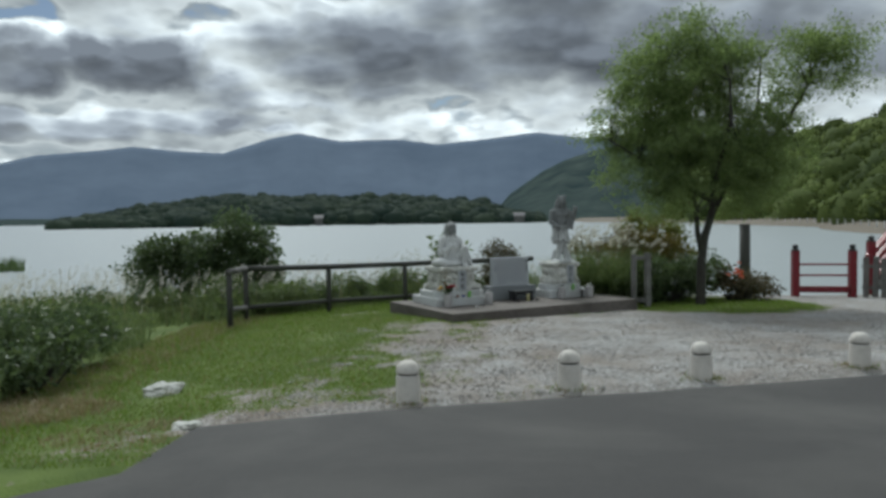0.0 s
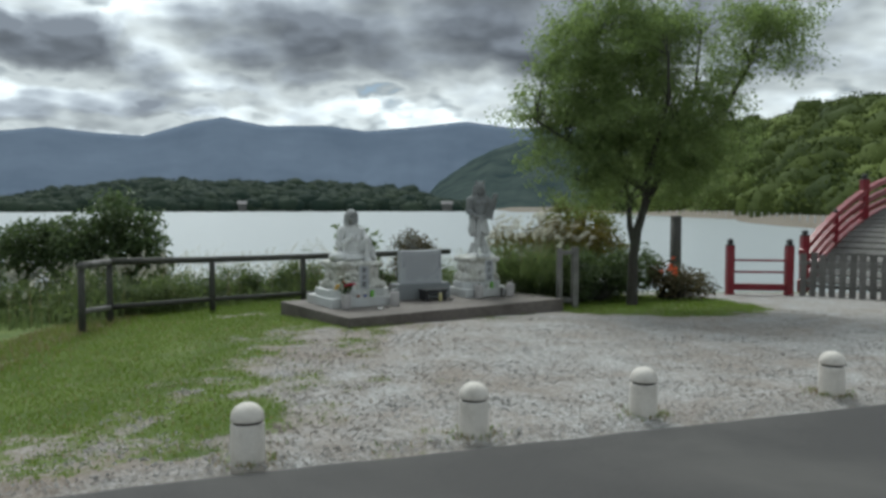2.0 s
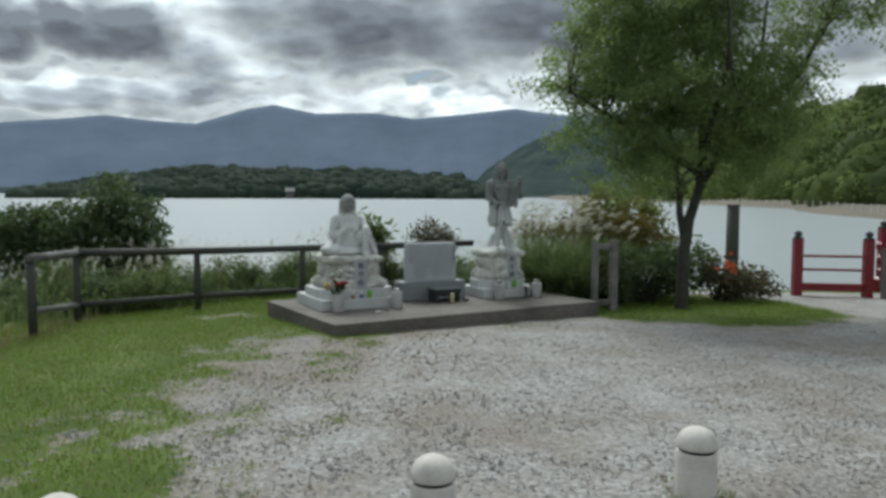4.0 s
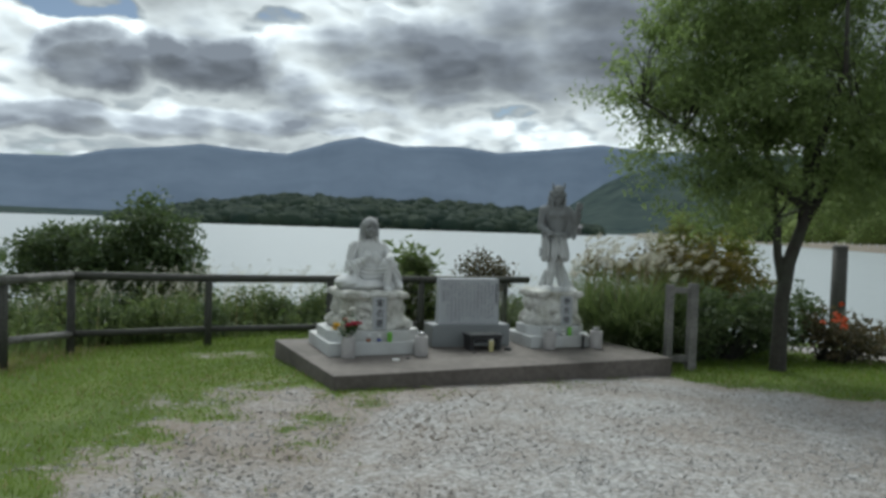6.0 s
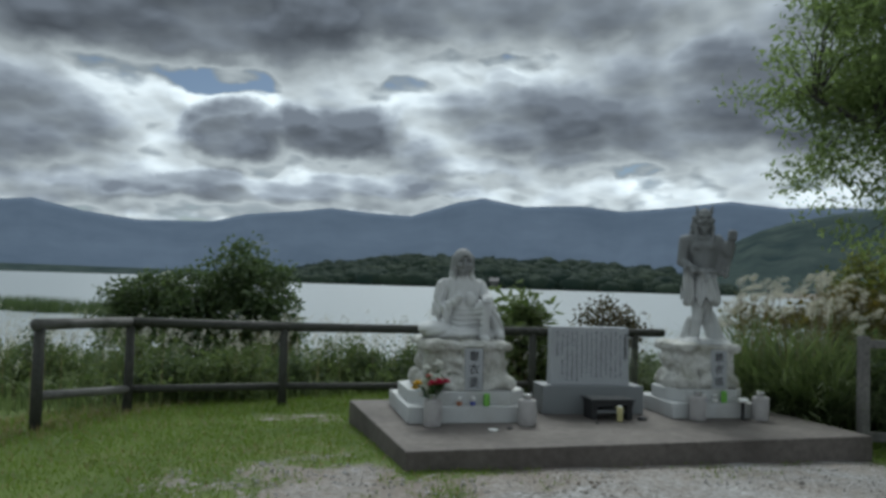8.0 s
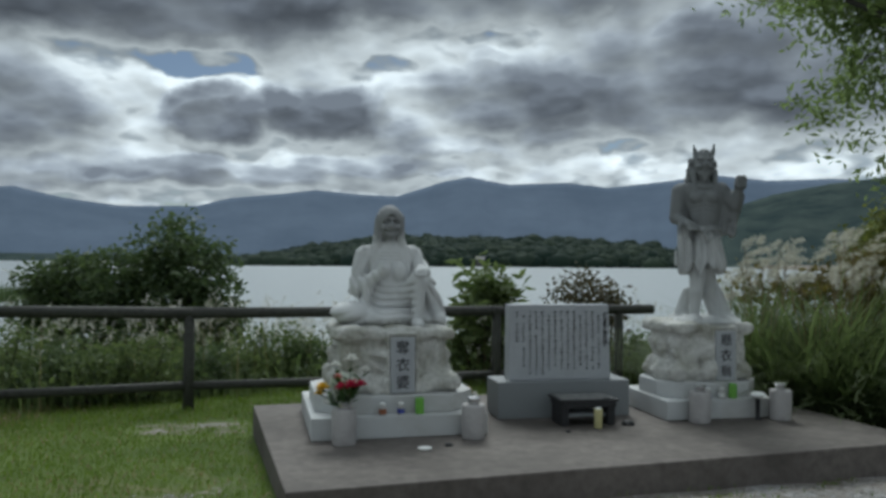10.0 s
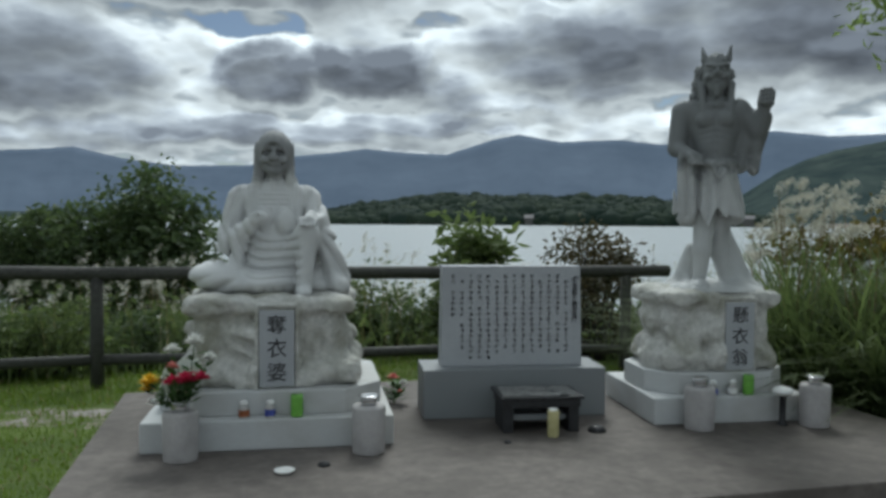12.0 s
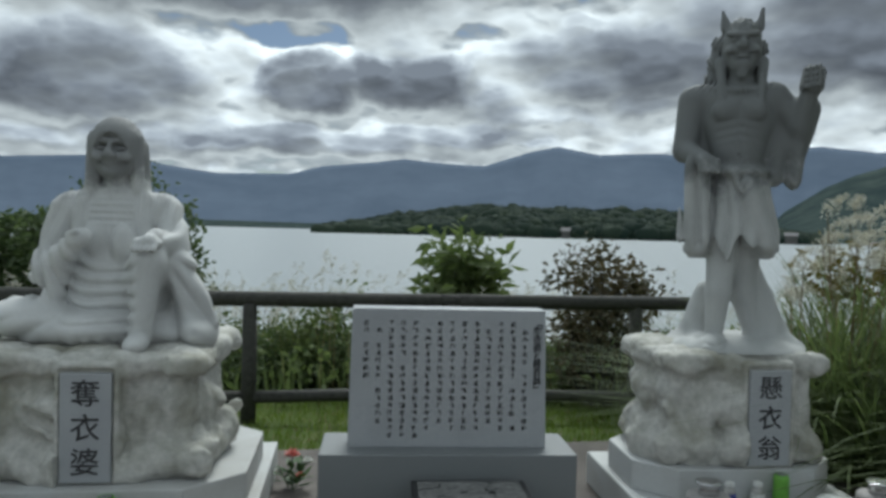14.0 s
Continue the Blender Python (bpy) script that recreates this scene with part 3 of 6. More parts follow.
        return verts.tolist(), np.concatenate(faces).tolist()


def smooth_step(v, a, b):
    t = np.clip((v - a) / (b - a), 0, 1)
    return t * t * (3 - 2 * t)


def seated_figure():
    """A gaunt old woman in loose robes, one knee drawn up, on the top of her rock."""
    b = Block((-0.54, -0.42, -0.02), (0.5, 0.36, 0.97), 0.0064)
    X, Y, Z = b.x, b.y, b.z
    b.add(b.ell((0.0, 0.04, 0.06), (0.45, 0.3, 0.1)), 0)
    b.add(b.ell((0.02, 0.06, 0.2), (0.27, 0.2, 0.22)), 0.06)
    b.add(b.ell((0.0, 0.05, 0.4), (0.195, 0.135, 0.25)), 0.06)
    b.add(b.cap((-0.185, 0.05, 0.545), (0.185, 0.05, 0.545), 0.075), 0.06)
    # crossed leg and raised knee
    b.add(b.ell((-0.31, -0.08, 0.1), (0.185, 0.17, 0.085), 0, 4, 8), 0.03)
    b.add(b.ell((-0.08, -0.2, 0.07), (0.2, 0.11, 0.06), 0, 0, -14), 0.03)
    b.add(b.cap((0.1, 0.0, 0.16), (0.2, -0.22, 0.345), 0.1, 0.075), 0.035)
    b.add(b.cap((0.2, -0.24, 0.33), (0.185, -0.27, 0.06), 0.062, 0.045), 0.025)
    b.add(b.ell((0.18, -0.315, 0.03), (0.052, 0.095, 0.035), 0, 0, 4), 0.02)
    # robe spilling from the knee
    b.add(b.cap((0.3, -0.1, 0.33), (0.38, -0.08, 0.06), 0.06, 0.085), 0.05)
    b.add(b.ell((0.37, -0.05, 0.06), (0.1, 0.19, 0.07)), 0.03)
    # arms and sleeves
    b.add(b.cap((-0.215, 0.04, 0.53), (-0.275, -0.02, 0.29), 0.07, 0.068), 0.03)
    b.add(b.cap((-0.275, -0.03, 0.28), (-0.12, -0.19, 0.395), 0.062, 0.042), 0.025)
    b.add(b.cap((-0.2, -0.12, 0.32), (-0.215, -0.12, 0.175), 0.055, 0.035), 0.03)
    b.add(b.ell((-0.085, -0.205, 0.425), (0.058, 0.045, 0.04), 0, -18, 10), 0.012)
    b.add(b.cap((-0.12, -0.225, 0.44), (-0.085, -0.245, 0.452), 0.014), 0.008)
    b.add(b.cap((0.215, 0.04, 0.53), (0.275, -0.06, 0.4), 0.07, 0.06), 0.03)
    b.add(b.cap((0.275, -0.06, 0.4), (0.22, -0.22, 0.42), 0.055, 0.045), 0.02)
    b.add(b.ell((0.205, -0.265, 0.415), (0.06, 0.045, 0.03)), 0.012)
    for i in range(4):
        b.add(b.cap((0.165 + 0.026 * i, -0.285, 0.415), (0.162 + 0.026 * i, -0.312, 0.39), 0.0125), 0.006)
    # folds of the robe over lap, sleeves and side
    r = np.sqrt((X - 0.02) ** 2 + ((Z - 0.47) * 1.05) ** 2)
    lap = smooth_step(r, 0.14, 0.2) * (1 - smooth_step(r, 0.36, 0.47)) * smooth_step(-Y, -0.05, 0.05) * (1 - smooth_step(np.abs(X - 0.0), 0.12, 0.2))
    b.d += 0.02 * (0.5 - np.abs(np.sin(r * 62 + 0.9 * np.sin(X * 17 + 1)))) * lap
    q = np.sqrt((X - 0.2) ** 2 + (Z - 0.4) ** 2)
    ang = np.arctan2(X - 0.2, 0.42 - Z)
    b.d += 0.026 * (0.55 - np.abs(np.sin(ang * 10))) * smooth_step(X, 0.24, 0.3) * (1 - smooth_step(Z, 0.34, 0.42)) * smooth_step(q, 0.1, 0.2)
    b.d += 0.02 * (0.55 - np.abs(np.sin((X * 1.1 + 0.5 * Z) * 42))) * smooth_step(-X, 0.14, 0.2) * (1 - smooth_step(Z, 0.36, 0.42)) * smooth_step(Z, 0.16, 0.2)
    b.d += 0.014 * (0.6 - np.abs(np.sin((Z - 0.45 * X) * 34))) * smooth_step(-X, 0.1, 0.2) * (1 - smooth_step(Z, 0.1, 0.14)) * smooth_step(-Y, 0.02, 0.1)
    b.d += 0.016 * (0.55 - np.abs(np.sin((X * 0.9 - Z * 0.35) * 40))) * smooth_step(np.abs(X), 0.15, 0.19) * smooth_step(Z, 0.4, 0.45) * (1 - smooth_step(Z, 0.56, 0.6))
    # bony chest, hanging breasts, open neckline
    b.add(b.ell((0.07, -0.095, 0.4), (0.06, 0.042, 0.085), 0, -8, 0), 0.018)
    b.cut(b.cap((0.02, -0.14, 0.335), (0.12, -0.13, 0.335), 0.016), 0.012)
    b.add(b.ell((-0.06, -0.085, 0.43), (0.05, 0.035, 0.07), 0, 8, 0), 0.02)
    chest = smooth_step(-Y, 0.02, 0.06) * (1 - smooth_step(np.abs(X), 0.07, 0.11)) * smooth_step(Z, 0.47, 0.49) * (1 - smooth_step(Z, 0.585, 0.61))
    b.d += 0.004 * np.sin(Z * 230) * chest
    for s in (-1, 1):
        b.add(b.cap((s * 0.135, -0.01, 0.6), (s * 0.15, -0.07, 0.35), 0.02, 0.022), 0.03)
    # neck, head, veil of hair
    b.add(b.cap((0, 0.03, 0.56), (0, 0.01, 0.7), 0.06, 0.055), 0.03)
    b.add(b.ell((0, 0.02, 0.805), (0.112, 0.142, 0.125)), 0.02)
    for s in (-1, 1):
        b.add(b.cap((s * 0.088, -0.015, 0.83), (s * 0.097, -0.01, 0.64), 0.032, 0.03), 0.02)
        b.add(b.cap((s * 0.105, 0.02, 0.64), (s * 0.13, -0.03, 0.5), 0.034, 0.02), 0.02)
        b.add(b.cap((s * 0.06, 0.09, 0.8), (s * 0.09, 0.12, 0.5), 0.055, 0.05), 0.03)
    hem = smooth_step(-Y, 0.1, 0.2) * (1 - smooth_step(Z, 0.03, 0.07))
    b.d += 0.009 * (0.5 - np.abs(np.sin(X * 30 + 3 * np.sin(X * 9)))) * hem
    hair = smooth_step(np.abs(X) + 0.4 * np.maximum(0, Z - 0.86), 0.075, 0.09) * smooth_step(Z, 0.5, 0.55)
    b.d += 0.0018 * np.sin(X * 260) * hair
    b.cut(b.ell((0, -0.15, 0.765), (0.08, 0.1, 0.098)), 0.008)
    b.add(b.ell((0, -0.015, 0.762), (0.086, 0.086, 0.102)), 0.006)
    b.add(b.ell((0, -0.06, 0.705), (0.042, 0.038, 0.035)), 0.02)
    for s in (-1, 1):
        b.add(b.cap((s * 0.055, -0.078, 0.812), (s * 0.018, -0.092, 0.822), 0.007), 0.008)
    b.add(b.cap((0, -0.092, 0.815), (0, -0.118, 0.765), 0.011, 0.018), 0.01)
    b.add(b.ell((0, -0.112, 0.76), (0.03, 0.02, 0.015)), 0.008)
    for s in (-1, 1):
        b.cut(b.ell((s * 0.039, -0.1, 0.792), (0.033, 0.043, 0.019), 0, s * 12, 0), 0.005)
        b.add(b.ell((s * 0.039, -0.074, 0.79), (0.022, 0.014, 0.007)), 0.002)
        b.add(b.ell((s * 0.052, -0.078, 0.752), (0.03, 0.027, 0.022)), 0.014)
    for s in (-1, 1):
        b.cut(b.cap((s * 0.055, -0.075, 0.735), (s * 0.024, -0.098, 0.714), 0.011), 0.004)
        b.cut(b.cap((s * 0.024, -0.095, 0.713), (0.0, -0.103, 0.71), 0.012), 0.004)
    b.cut(b.cuboid((0, 0, -0.2), (2, 2, 0.2), 0.0), 0.002)
    return b.mesh()


def standing_figure():
    """A horned old demon in a loin skirt, one fist raised, a cloth over his other hand."""
    b = Block((-0.34, -0.36, -0.03), (0.44, 0.34, 1.56), 0.0066)
    X, Y, Z = b.x, b.y, b.z
    # mound and rock behind the legs
    b.add(b.ell((0.03, 0.05, 0.0), (0.33, 0.29, 0.06)), 0)
    b.add(b.cap((-0.17, 0.12, 0.02), (-0.1, 0.14, 0.24), 0.075, 0.045), 0.05)
    b.add(b.cap((0.22, 0.1, 0.0), (0.09, 0.13, 0.36), 0.09, 0.06), 0.05)
    b.d += 0.012 * b.lumps(0.07, 3)
    # legs and feet
    b.add(b.cap((-0.035, -0.03, 0.45), (-0.05, -0.06, 0.25), 0.075, 0.058), 0.02)
    b.add(b.cap((-0.05, -0.06, 0.25), (-0.065, -0.05, 0.06), 0.058, 0.042), 0.02)
    b.add(b.ell((-0.068, -0.12, 0.035), (0.05, 0.1, 0.034)), 0.02)
    for i in range(5):
        b.add(b.cap((-0.105 + 0.018 * i, -0.185, 0.022), (-0.107 + 0.018 * i, -0.215, 0.017), 0.0115), 0.006)
    b.add(b.cap((0.07, 0.02, 0.46), (0.06, 0.05, 0.25), 0.075, 0.06), 0.02)
    b.add(b.cap((0.06, 0.05, 0.25), (0.13, 0.07, 0.04), 0.056, 0.042), 0.02)
    # skirt with ragged hem
    lo, hi = 0.455, 0.8
    q = np.clip((Z - lo) / (hi - lo), 0, 1)
    rx, ry = 0.2 - 0.075 * q, 0.155 - 0.045 * q
    cx = 0.02 + 0.01 * q
    rr = np.sqrt(((X - cx) / rx) ** 2 + (Y / ry) ** 2)
    ang = np.arctan2(X - cx, -Y)
    skirt = (rr - 1) * 0.13 + 0.022 * (0.55 - np.abs(np.sin(ang * 6.5 + 1.2 * np.sin(Z * 9)))) * (1.15 - q)
    hem = lo + 0.035 * np.sin(ang * 9 + 1) + 0.03 * np.sin(ang * 5)
    skirt = np.maximum(np.maximum(skirt, hem - Z), Z - hi)
    b.add(skirt, 0.012)
    b.add(b.cap((0.06, -0.13, 0.72), (0.15, -0.1, 0.47), 0.03, 0.045), 0.03)
    # belt with a knot
    for i in range(12):
        a0 = i / 12 * 2 * math.pi
        b.add(b.ell((0.02 + 0.125 * math.sin(a0), -0.108 * math.cos(a0), 0.775), (0.045, 0.03, 0.022), 0, 0, math.degrees(a0)), 0.012)
    b.add(b.ell((0.0, -0.125, 0.77), (0.04, 0.025, 0.022), 0, 15, 0), 0.008)
    b.add(b.cap((0.0, -0.135, 0.76), (0.03, -0.14, 0.69), 0.015, 0.011), 0.008)
    # torso
    b.add(b.ell((0.02, 0.0, 0.87), (0.122, 0.1, 0.12)), 0.03)
    b.add(b.ell((0.02, 0.01, 1.02), (0.165, 0.105, 0.16)), 0.05)
    b.add(b.ell((0.17, 0.05, 0.95), (0.07, 0.05, 0.16)), 0.03)
    b.add(b.cap((-0.15, 0.02, 1.115), (0.17, 0.02, 1.115), 0.062), 0.05)
    for s in (-1, 1):
        b.add(b.ell((0.02 + s * 0.065, -0.075, 1.045), (0.062, 0.035, 0.045), 0, s * 10, 0), 0.018)
        b.add(b.cap((0.02 + s * 0.015, -0.08, 1.13), (0.02 + s * 0.12, -0.03, 1.145), 0.014), 0.015)
    ribs = smooth_step(-Y, 0.03, 0.07) * smooth_step(Z, 0.89, 0.91) * (1 - smooth_step(Z, 1.0, 1.02)) * (1 - smooth_step(np.abs(X - 0.02), 0.09, 0.12))
    b.d += 0.0022 * np.sin((Z + 0.2 * np.abs(X - 0.02)) * 170) * ribs
    b.d += 0.006 * np.exp(-((X - 0.02) / 0.012) ** 2) * smooth_step(-Y, 0.04, 0.07) * smooth_step(Z, 0.84, 0.88) * (1 - smooth_step(Z, 1.06, 1.09))
    b.cut(b.ell((0.02, -0.105, 0.845), (0.009, 0.02, 0.011)), 0.006)
    # lowered arm, hand and cloth, with the mane and mantle behind the arm
    b.add(b.ell((-0.14, 0.06, 0.96), (0.075, 0.05, 0.17)), 0.03)
    b.add(b.cap((-0.195, 0.02, 1.1), (-0.225, 0.0, 0.885), 0.066, 0.055), 0.025)
    b.add(b.cap((-0.225, 0.0, 0.875), (-0.14, -0.15, 0.825), 0.052, 0.036), 0.02)
    b.add(b.ell((-0.12, -0.175, 0.815), (0.05, 0.042, 0.03), 0, 15, 20), 0.012)
    for i in range(4):
        b.add(b.cap((-0.15 + 0.024 * i, -0.205, 0.815), (-0.15 + 0.024 * i, -0.213, 0.77), 0.0125), 0.006)
    cl = b.cuboid((-0.165, -0.09, 0.64), (0.062, 0.05, 0.18), 0.03)
    cl += 0.02 * (Z - 0.63) + 0.03 * (0.55 - np.abs(np.sin(X * 48 + 2 * Z))) + 0.01 * np.sin(Y * 60)
    b.add(cl, 0.02)
    b.add(b.ell((-0.16, -0.09, 0.44), (0.06, 0.05, 0.04)), 0.02)
    # raised fist, with the garment slung over the arm
    b.add(b.cap((0.19, 0.02, 1.1), (0.29, 0.01, 0.985), 0.064, 0.055), 0.03)
    b.add(b.cap((0.2, 0.04, 1.05), (0.31, 0.0, 1.06), 0.05, 0.045), 0.03)
    b.add(b.cap((0.29, 0.0, 0.985), (0.325, -0.07, 1.13), 0.05, 0.038), 0.02)
    b.add(b.cuboid((0.33, -0.085, 1.165), (0.05, 0.045, 0.055), 0.025, 0, 12, 0), 0.014)
    for i in range(4):
        b.add(b.cap((0.298, -0.128, 1.13 + 0.024 * i), (0.352, -0.13, 1.138 + 0.024 * i), 0.0125), 0.006)
    dr = b.cuboid((0.235, 0.06, 0.905), (0.105, 0.05, 0.175), 0.03, 0, 8, 0)
    dr += 0.03 * (0.5 - np.abs(np.sin(X * 36 - 3 * Z)))
    b.add(dr, 0.025)
    b.add(b.cap((0.33, 0.03, 1.06), (0.27, 0.06, 0.9), 0.055, 0.07), 0.03)
    # neck, head, mane, beard, horns
    b.add(b.cap((0.02, 0.02, 1.12), (0.02, 0.0, 1.22), 0.062, 0.058), 0.025)
    b.add(b.ell((0.025, 0.01, 1.335), (0.093, 0.105, 0.125)), 0.02)
    for k, (x, y, z, r) in enumerate([(-0.075, 0.03, 1.34, 0.04), (-0.09, 0.03, 1.27, 0.042), (-0.1, 0.04, 1.2, 0.04), (-0.085, 0.05, 1.15, 0.036), (0.115, 0.05, 1.33, 0.035), (0.115, 0.06, 1.26, 0.035), (0.1, 0.07, 1.19, 0.04), (0.02, 0.1, 1.3, 0.09), (0.02, 0.11, 1.18, 0.09)]):
        b.add(b.ell((x, y, z), (r, r * 1.1, r * 1.25)), 0.015)
    mane = smooth_step(np.abs(X - 0.025), 0.075, 0.09) * smooth_step(Z, 1.1, 1.16) * (1 - smooth_step(np.abs(X), 0.16, 0.18))
    b.d += 0.005 * np.sin(X * 240 + 6 * np.sin(Z * 30)) * mane
    b.add(b.cap((0.025, -0.06, 1.235), (0.025, -0.07, 1.2), 0.04, 0.025), 0.015)
    for s in (-1, 1):
        b.add(b.cap((0.025 + s * 0.095, -0.02, 1.26), (0.025 + s * 0.085, -0.085, 1.06), 0.026, 0.016), 0.012)
    b.d += 0.004 * np.sin(X * 300) * smooth_step(-Y, 0.07, 0.09) * smooth_step(Z, 1.1, 1.13) * (1 - smooth_step(Z, 1.22, 1.25))
    b.add(b.ell((0.025, -0.045, 1.25), (0.06, 0.055, 0.045)), 0.015)
    b.add(b.ell((0.025, -0.02, 1.31), (0.088, 0.085, 0.095)), 0.012)
    b.add(b.cap((-0.042, -0.085, 1.372), (0.016, -0.103, 1.366), 0.0125), 0.01)
    b.add(b.cap((0.092, -0.085, 1.372), (0.034, -0.103, 1.366), 0.0125), 0.01)
    for s in (-1, 1):
        b.cut(b.cap((0.025 + s * 0.035, -0.115, 1.305), (0.025 + s * 0.055, -0.1, 1.275), 0.008), 0.006)
    b.add(b.ell((0.025, -0.108, 1.318), (0.028, 0.02, 0.017)), 0.01)
    b.add(b.cap((0.025, -0.095, 1.36), (0.025, -0.115, 1.325), 0.012, 0.016), 0.01)
    for s in (-1, 1):
        b.add(b.ell((0.025 + s * 0.052, -0.075, 1.3), (0.03, 0.03, 0.022)), 0.012)
        b.cut(b.ell((0.025 + s * 0.042, -0.112, 1.343), (0.027, 0.032, 0.014)), 0.005)
        b.add(b.ell((0.025 + s * 0.04, -0.085, 1.343), (0.017, 0.014, 0.01)), 0.003)
        b.add(b.cap((0.025 + s * 0.078, 0.0, 1.42), (0.025 + s * 0.09, -0.005, 1.492), 0.022, 0.008), 0.012)
    for s in (-1, 1):
        b.cut(b.cap((0.025 + s * 0.055, -0.092, 1.278), (0.025, -0.108, 1.268), 0.0135), 0.004)
    b.add(b.cap((-0.01, -0.1, 1.272), (0.06, -0.1, 1.272), 0.006), 0.002)
    curls = smooth_step(Z, 1.385, 1.4)
    b.d += 0.006 * np.sin(X * 130) * np.sin(Y * 120) * curls
    b.cut(b.cuboid((0, 0, -0.2), (2, 2, 0.2), 0.0), 0.002)
    return b.mesh()


def rock_body(w, d, h, seed, niche):
    """Hewn boulders heaped in three tiers, widest at the foot, with a niche for a plaque."""
    b = Block((-w * 0.62, -d * 0.62, -0.03), (w * 0.62, d * 0.62, h + 0.05), 0.0095)
    rng = random.Random(seed)
    b.add(b.cuboid((0, 0.01, h * 0.5), (w * 0.385, d * 0.385, h * 0.5), 0.08), 0)
    b.add(b.cuboid((0, 0.01, h * 0.13), (w * 0.45, d * 0.45, h * 0.14), 0.06), 0.04)
    b.add(b.cuboid((0, 0.01, h * 0.9), (w * 0.43, d * 0.43, h * 0.1), 0.04), 0.03)
    for z, rad, n in ((0.2, 0.41, 10), (0.52, 0.37, 9)):
        for k in range(n):
            a = (k + rng.uniform(-0.3, 0.3)) / n * 2 * math.pi
            size = (w * rng.uniform(0.11, 0.19), d * rng.uniform(0.08, 0.12), h * rng.uniform(0.14, 0.22))
            b.add(b.ell((rad * w * math.sin(a), -rad * d * math.cos(a), h * (z + rng.uniform(-0.06, 0.06))), size, rng.uniform(-18, 18), rng.uniform(-35, 35), math.degrees(a)), 0.016)
    # scalloped breaks, the ridges between them left standing
    for tier, (z, n) in enumerate(((0.3, 12), (0.55, 11), (0.76, 13))):
        for k in range(n):
            a = (k + 0.5 * (tier % 2) + rng.uniform(-0.3, 0.3)) / n * 2 * math.pi
            x, y = math.sin(a), -math.cos(a)
            stretch = 1 / max(abs(x), abs(y)) ** 0.75
            at = (x * stretch * w * rng.uniform(0.49, 0.54), y * stretch * d * rng.uniform(0.49, 0.54), h * (z + rng.uniform(-0.06, 0.06)))
            size = (w * rng.uniform(0.07, 0.14), d * rng.uniform(0.08, 0.13), h * rng.uniform(0.08, 0.16))
            b.cut(b.ell(at, size, rng.uniform(-25, 25), rng.uniform(-40, 40), math.degrees(a)), 0.016)
    b.d += 0.045 * (0.3 - np.abs(b.lumps(0.16, seed))) + 0.02 * (0.3 - np.abs(b.lumps(0.085, seed + 1))) + 0.009 * (np.abs(b.lumps(0.042, seed + 2)) - 0.3) + 0.004 * b.lumps(0.02, seed + 3)
    b.add(b.cuboid((niche, -d * 0.4, h * 0.47), (0.112, d * 0.07, h * 0.47), 0.02), 0.012)
    b.cut(b.cuboid((niche, -d * 0.65, h * 0.45), (0.097, d * 0.2, h * 0.44), 0.004), 0.006)
    b.cut(b.cuboid((0, 0, h + 0.22), (2, 2, 0.2), 0.0), 0.03)
    b.cut(b.cuboid((0, 0, -0.2), (2, 2, 0.2), 0.0), 0.002)
    return b.mesh()


# ---- the slab and what stands on it ----
SLAB_TOP = -0.25


def make_slab():
    bm = boxed((4.5 / 2, 2.63 / 2, SLAB_TOP - 0.15), (4.5, 2.63, 0.3), 0.012)
    ob = part("concrete_slab", bm, CONCRETE)
    ob.matrix_basis = pose(0.16, 14.17, 0, 0, 0, 29.5)
    return tagged(ob, "low weathered concrete slab under two stone statues", "slab", kind="structure")


make_slab()
S1 = pose(0.17, 16.10, SLAB_TOP, 0, 0, 25.5)
S2 = pose(2.59, 17.12, SLAB_TOP, 0, 0, 24)
ST = pose(1.46, 16.66, SLAB_TOP, 0, 0, 23)


def writing(text, size, mat, parent, m, name="lettering", label="", bold=0.0):
    cu = bpy.data.curves.new(name, "FONT")
    cu.body, cu.size, cu.align_x, cu.align_y, cu.extrude, cu.resolution_u = text, size, "CENTER", "CENTER", 0.0015, 3
    cu.offset = bold
    tmp = new(name + "_curve", cu)
    me = bpy.data.meshes.new_from_object(tmp.evaluated_get(bpy.context.evaluated_depsgraph_get()))
    bpy.data.objects.remove(tmp)
    me.name = name
    me.materials.clear()
    me.materials.append(mat)
    ob = new(name, me)
    ob.parent = parent
    ob.matrix_basis = m
    if label:
        ob["label"] = label
    return ob


def chamfered(w, d, h, c, z):
    bm = bmesh.new()
    o = [(-w / 2 + c, -d / 2), (w / 2 - c, -d / 2), (w / 2, -d / 2 + c), (w / 2, d / 2 - c), (w / 2 - c, d / 2), (-w / 2 + c, d / 2), (-w / 2, d / 2 - c), (-w / 2, -d / 2 + c)]
    lo = [bm.verts.new((x, y, z)) for x, y in o]
    hi = [bm.verts.new((x, y, z + h)) for x, y in o]
    bm.faces.new(lo[::-1])
    bm.faces.new(hi)
    for i in range(8):
        bm.faces.new((lo[i], lo[(i + 1) % 8], hi[(i + 1) % 8], hi[i]))
    bmesh.ops.bevel(bm, geom=list(bm.edges), offset=0.008, segments=2, profile=0.6, affect="EDGES")
    return bm


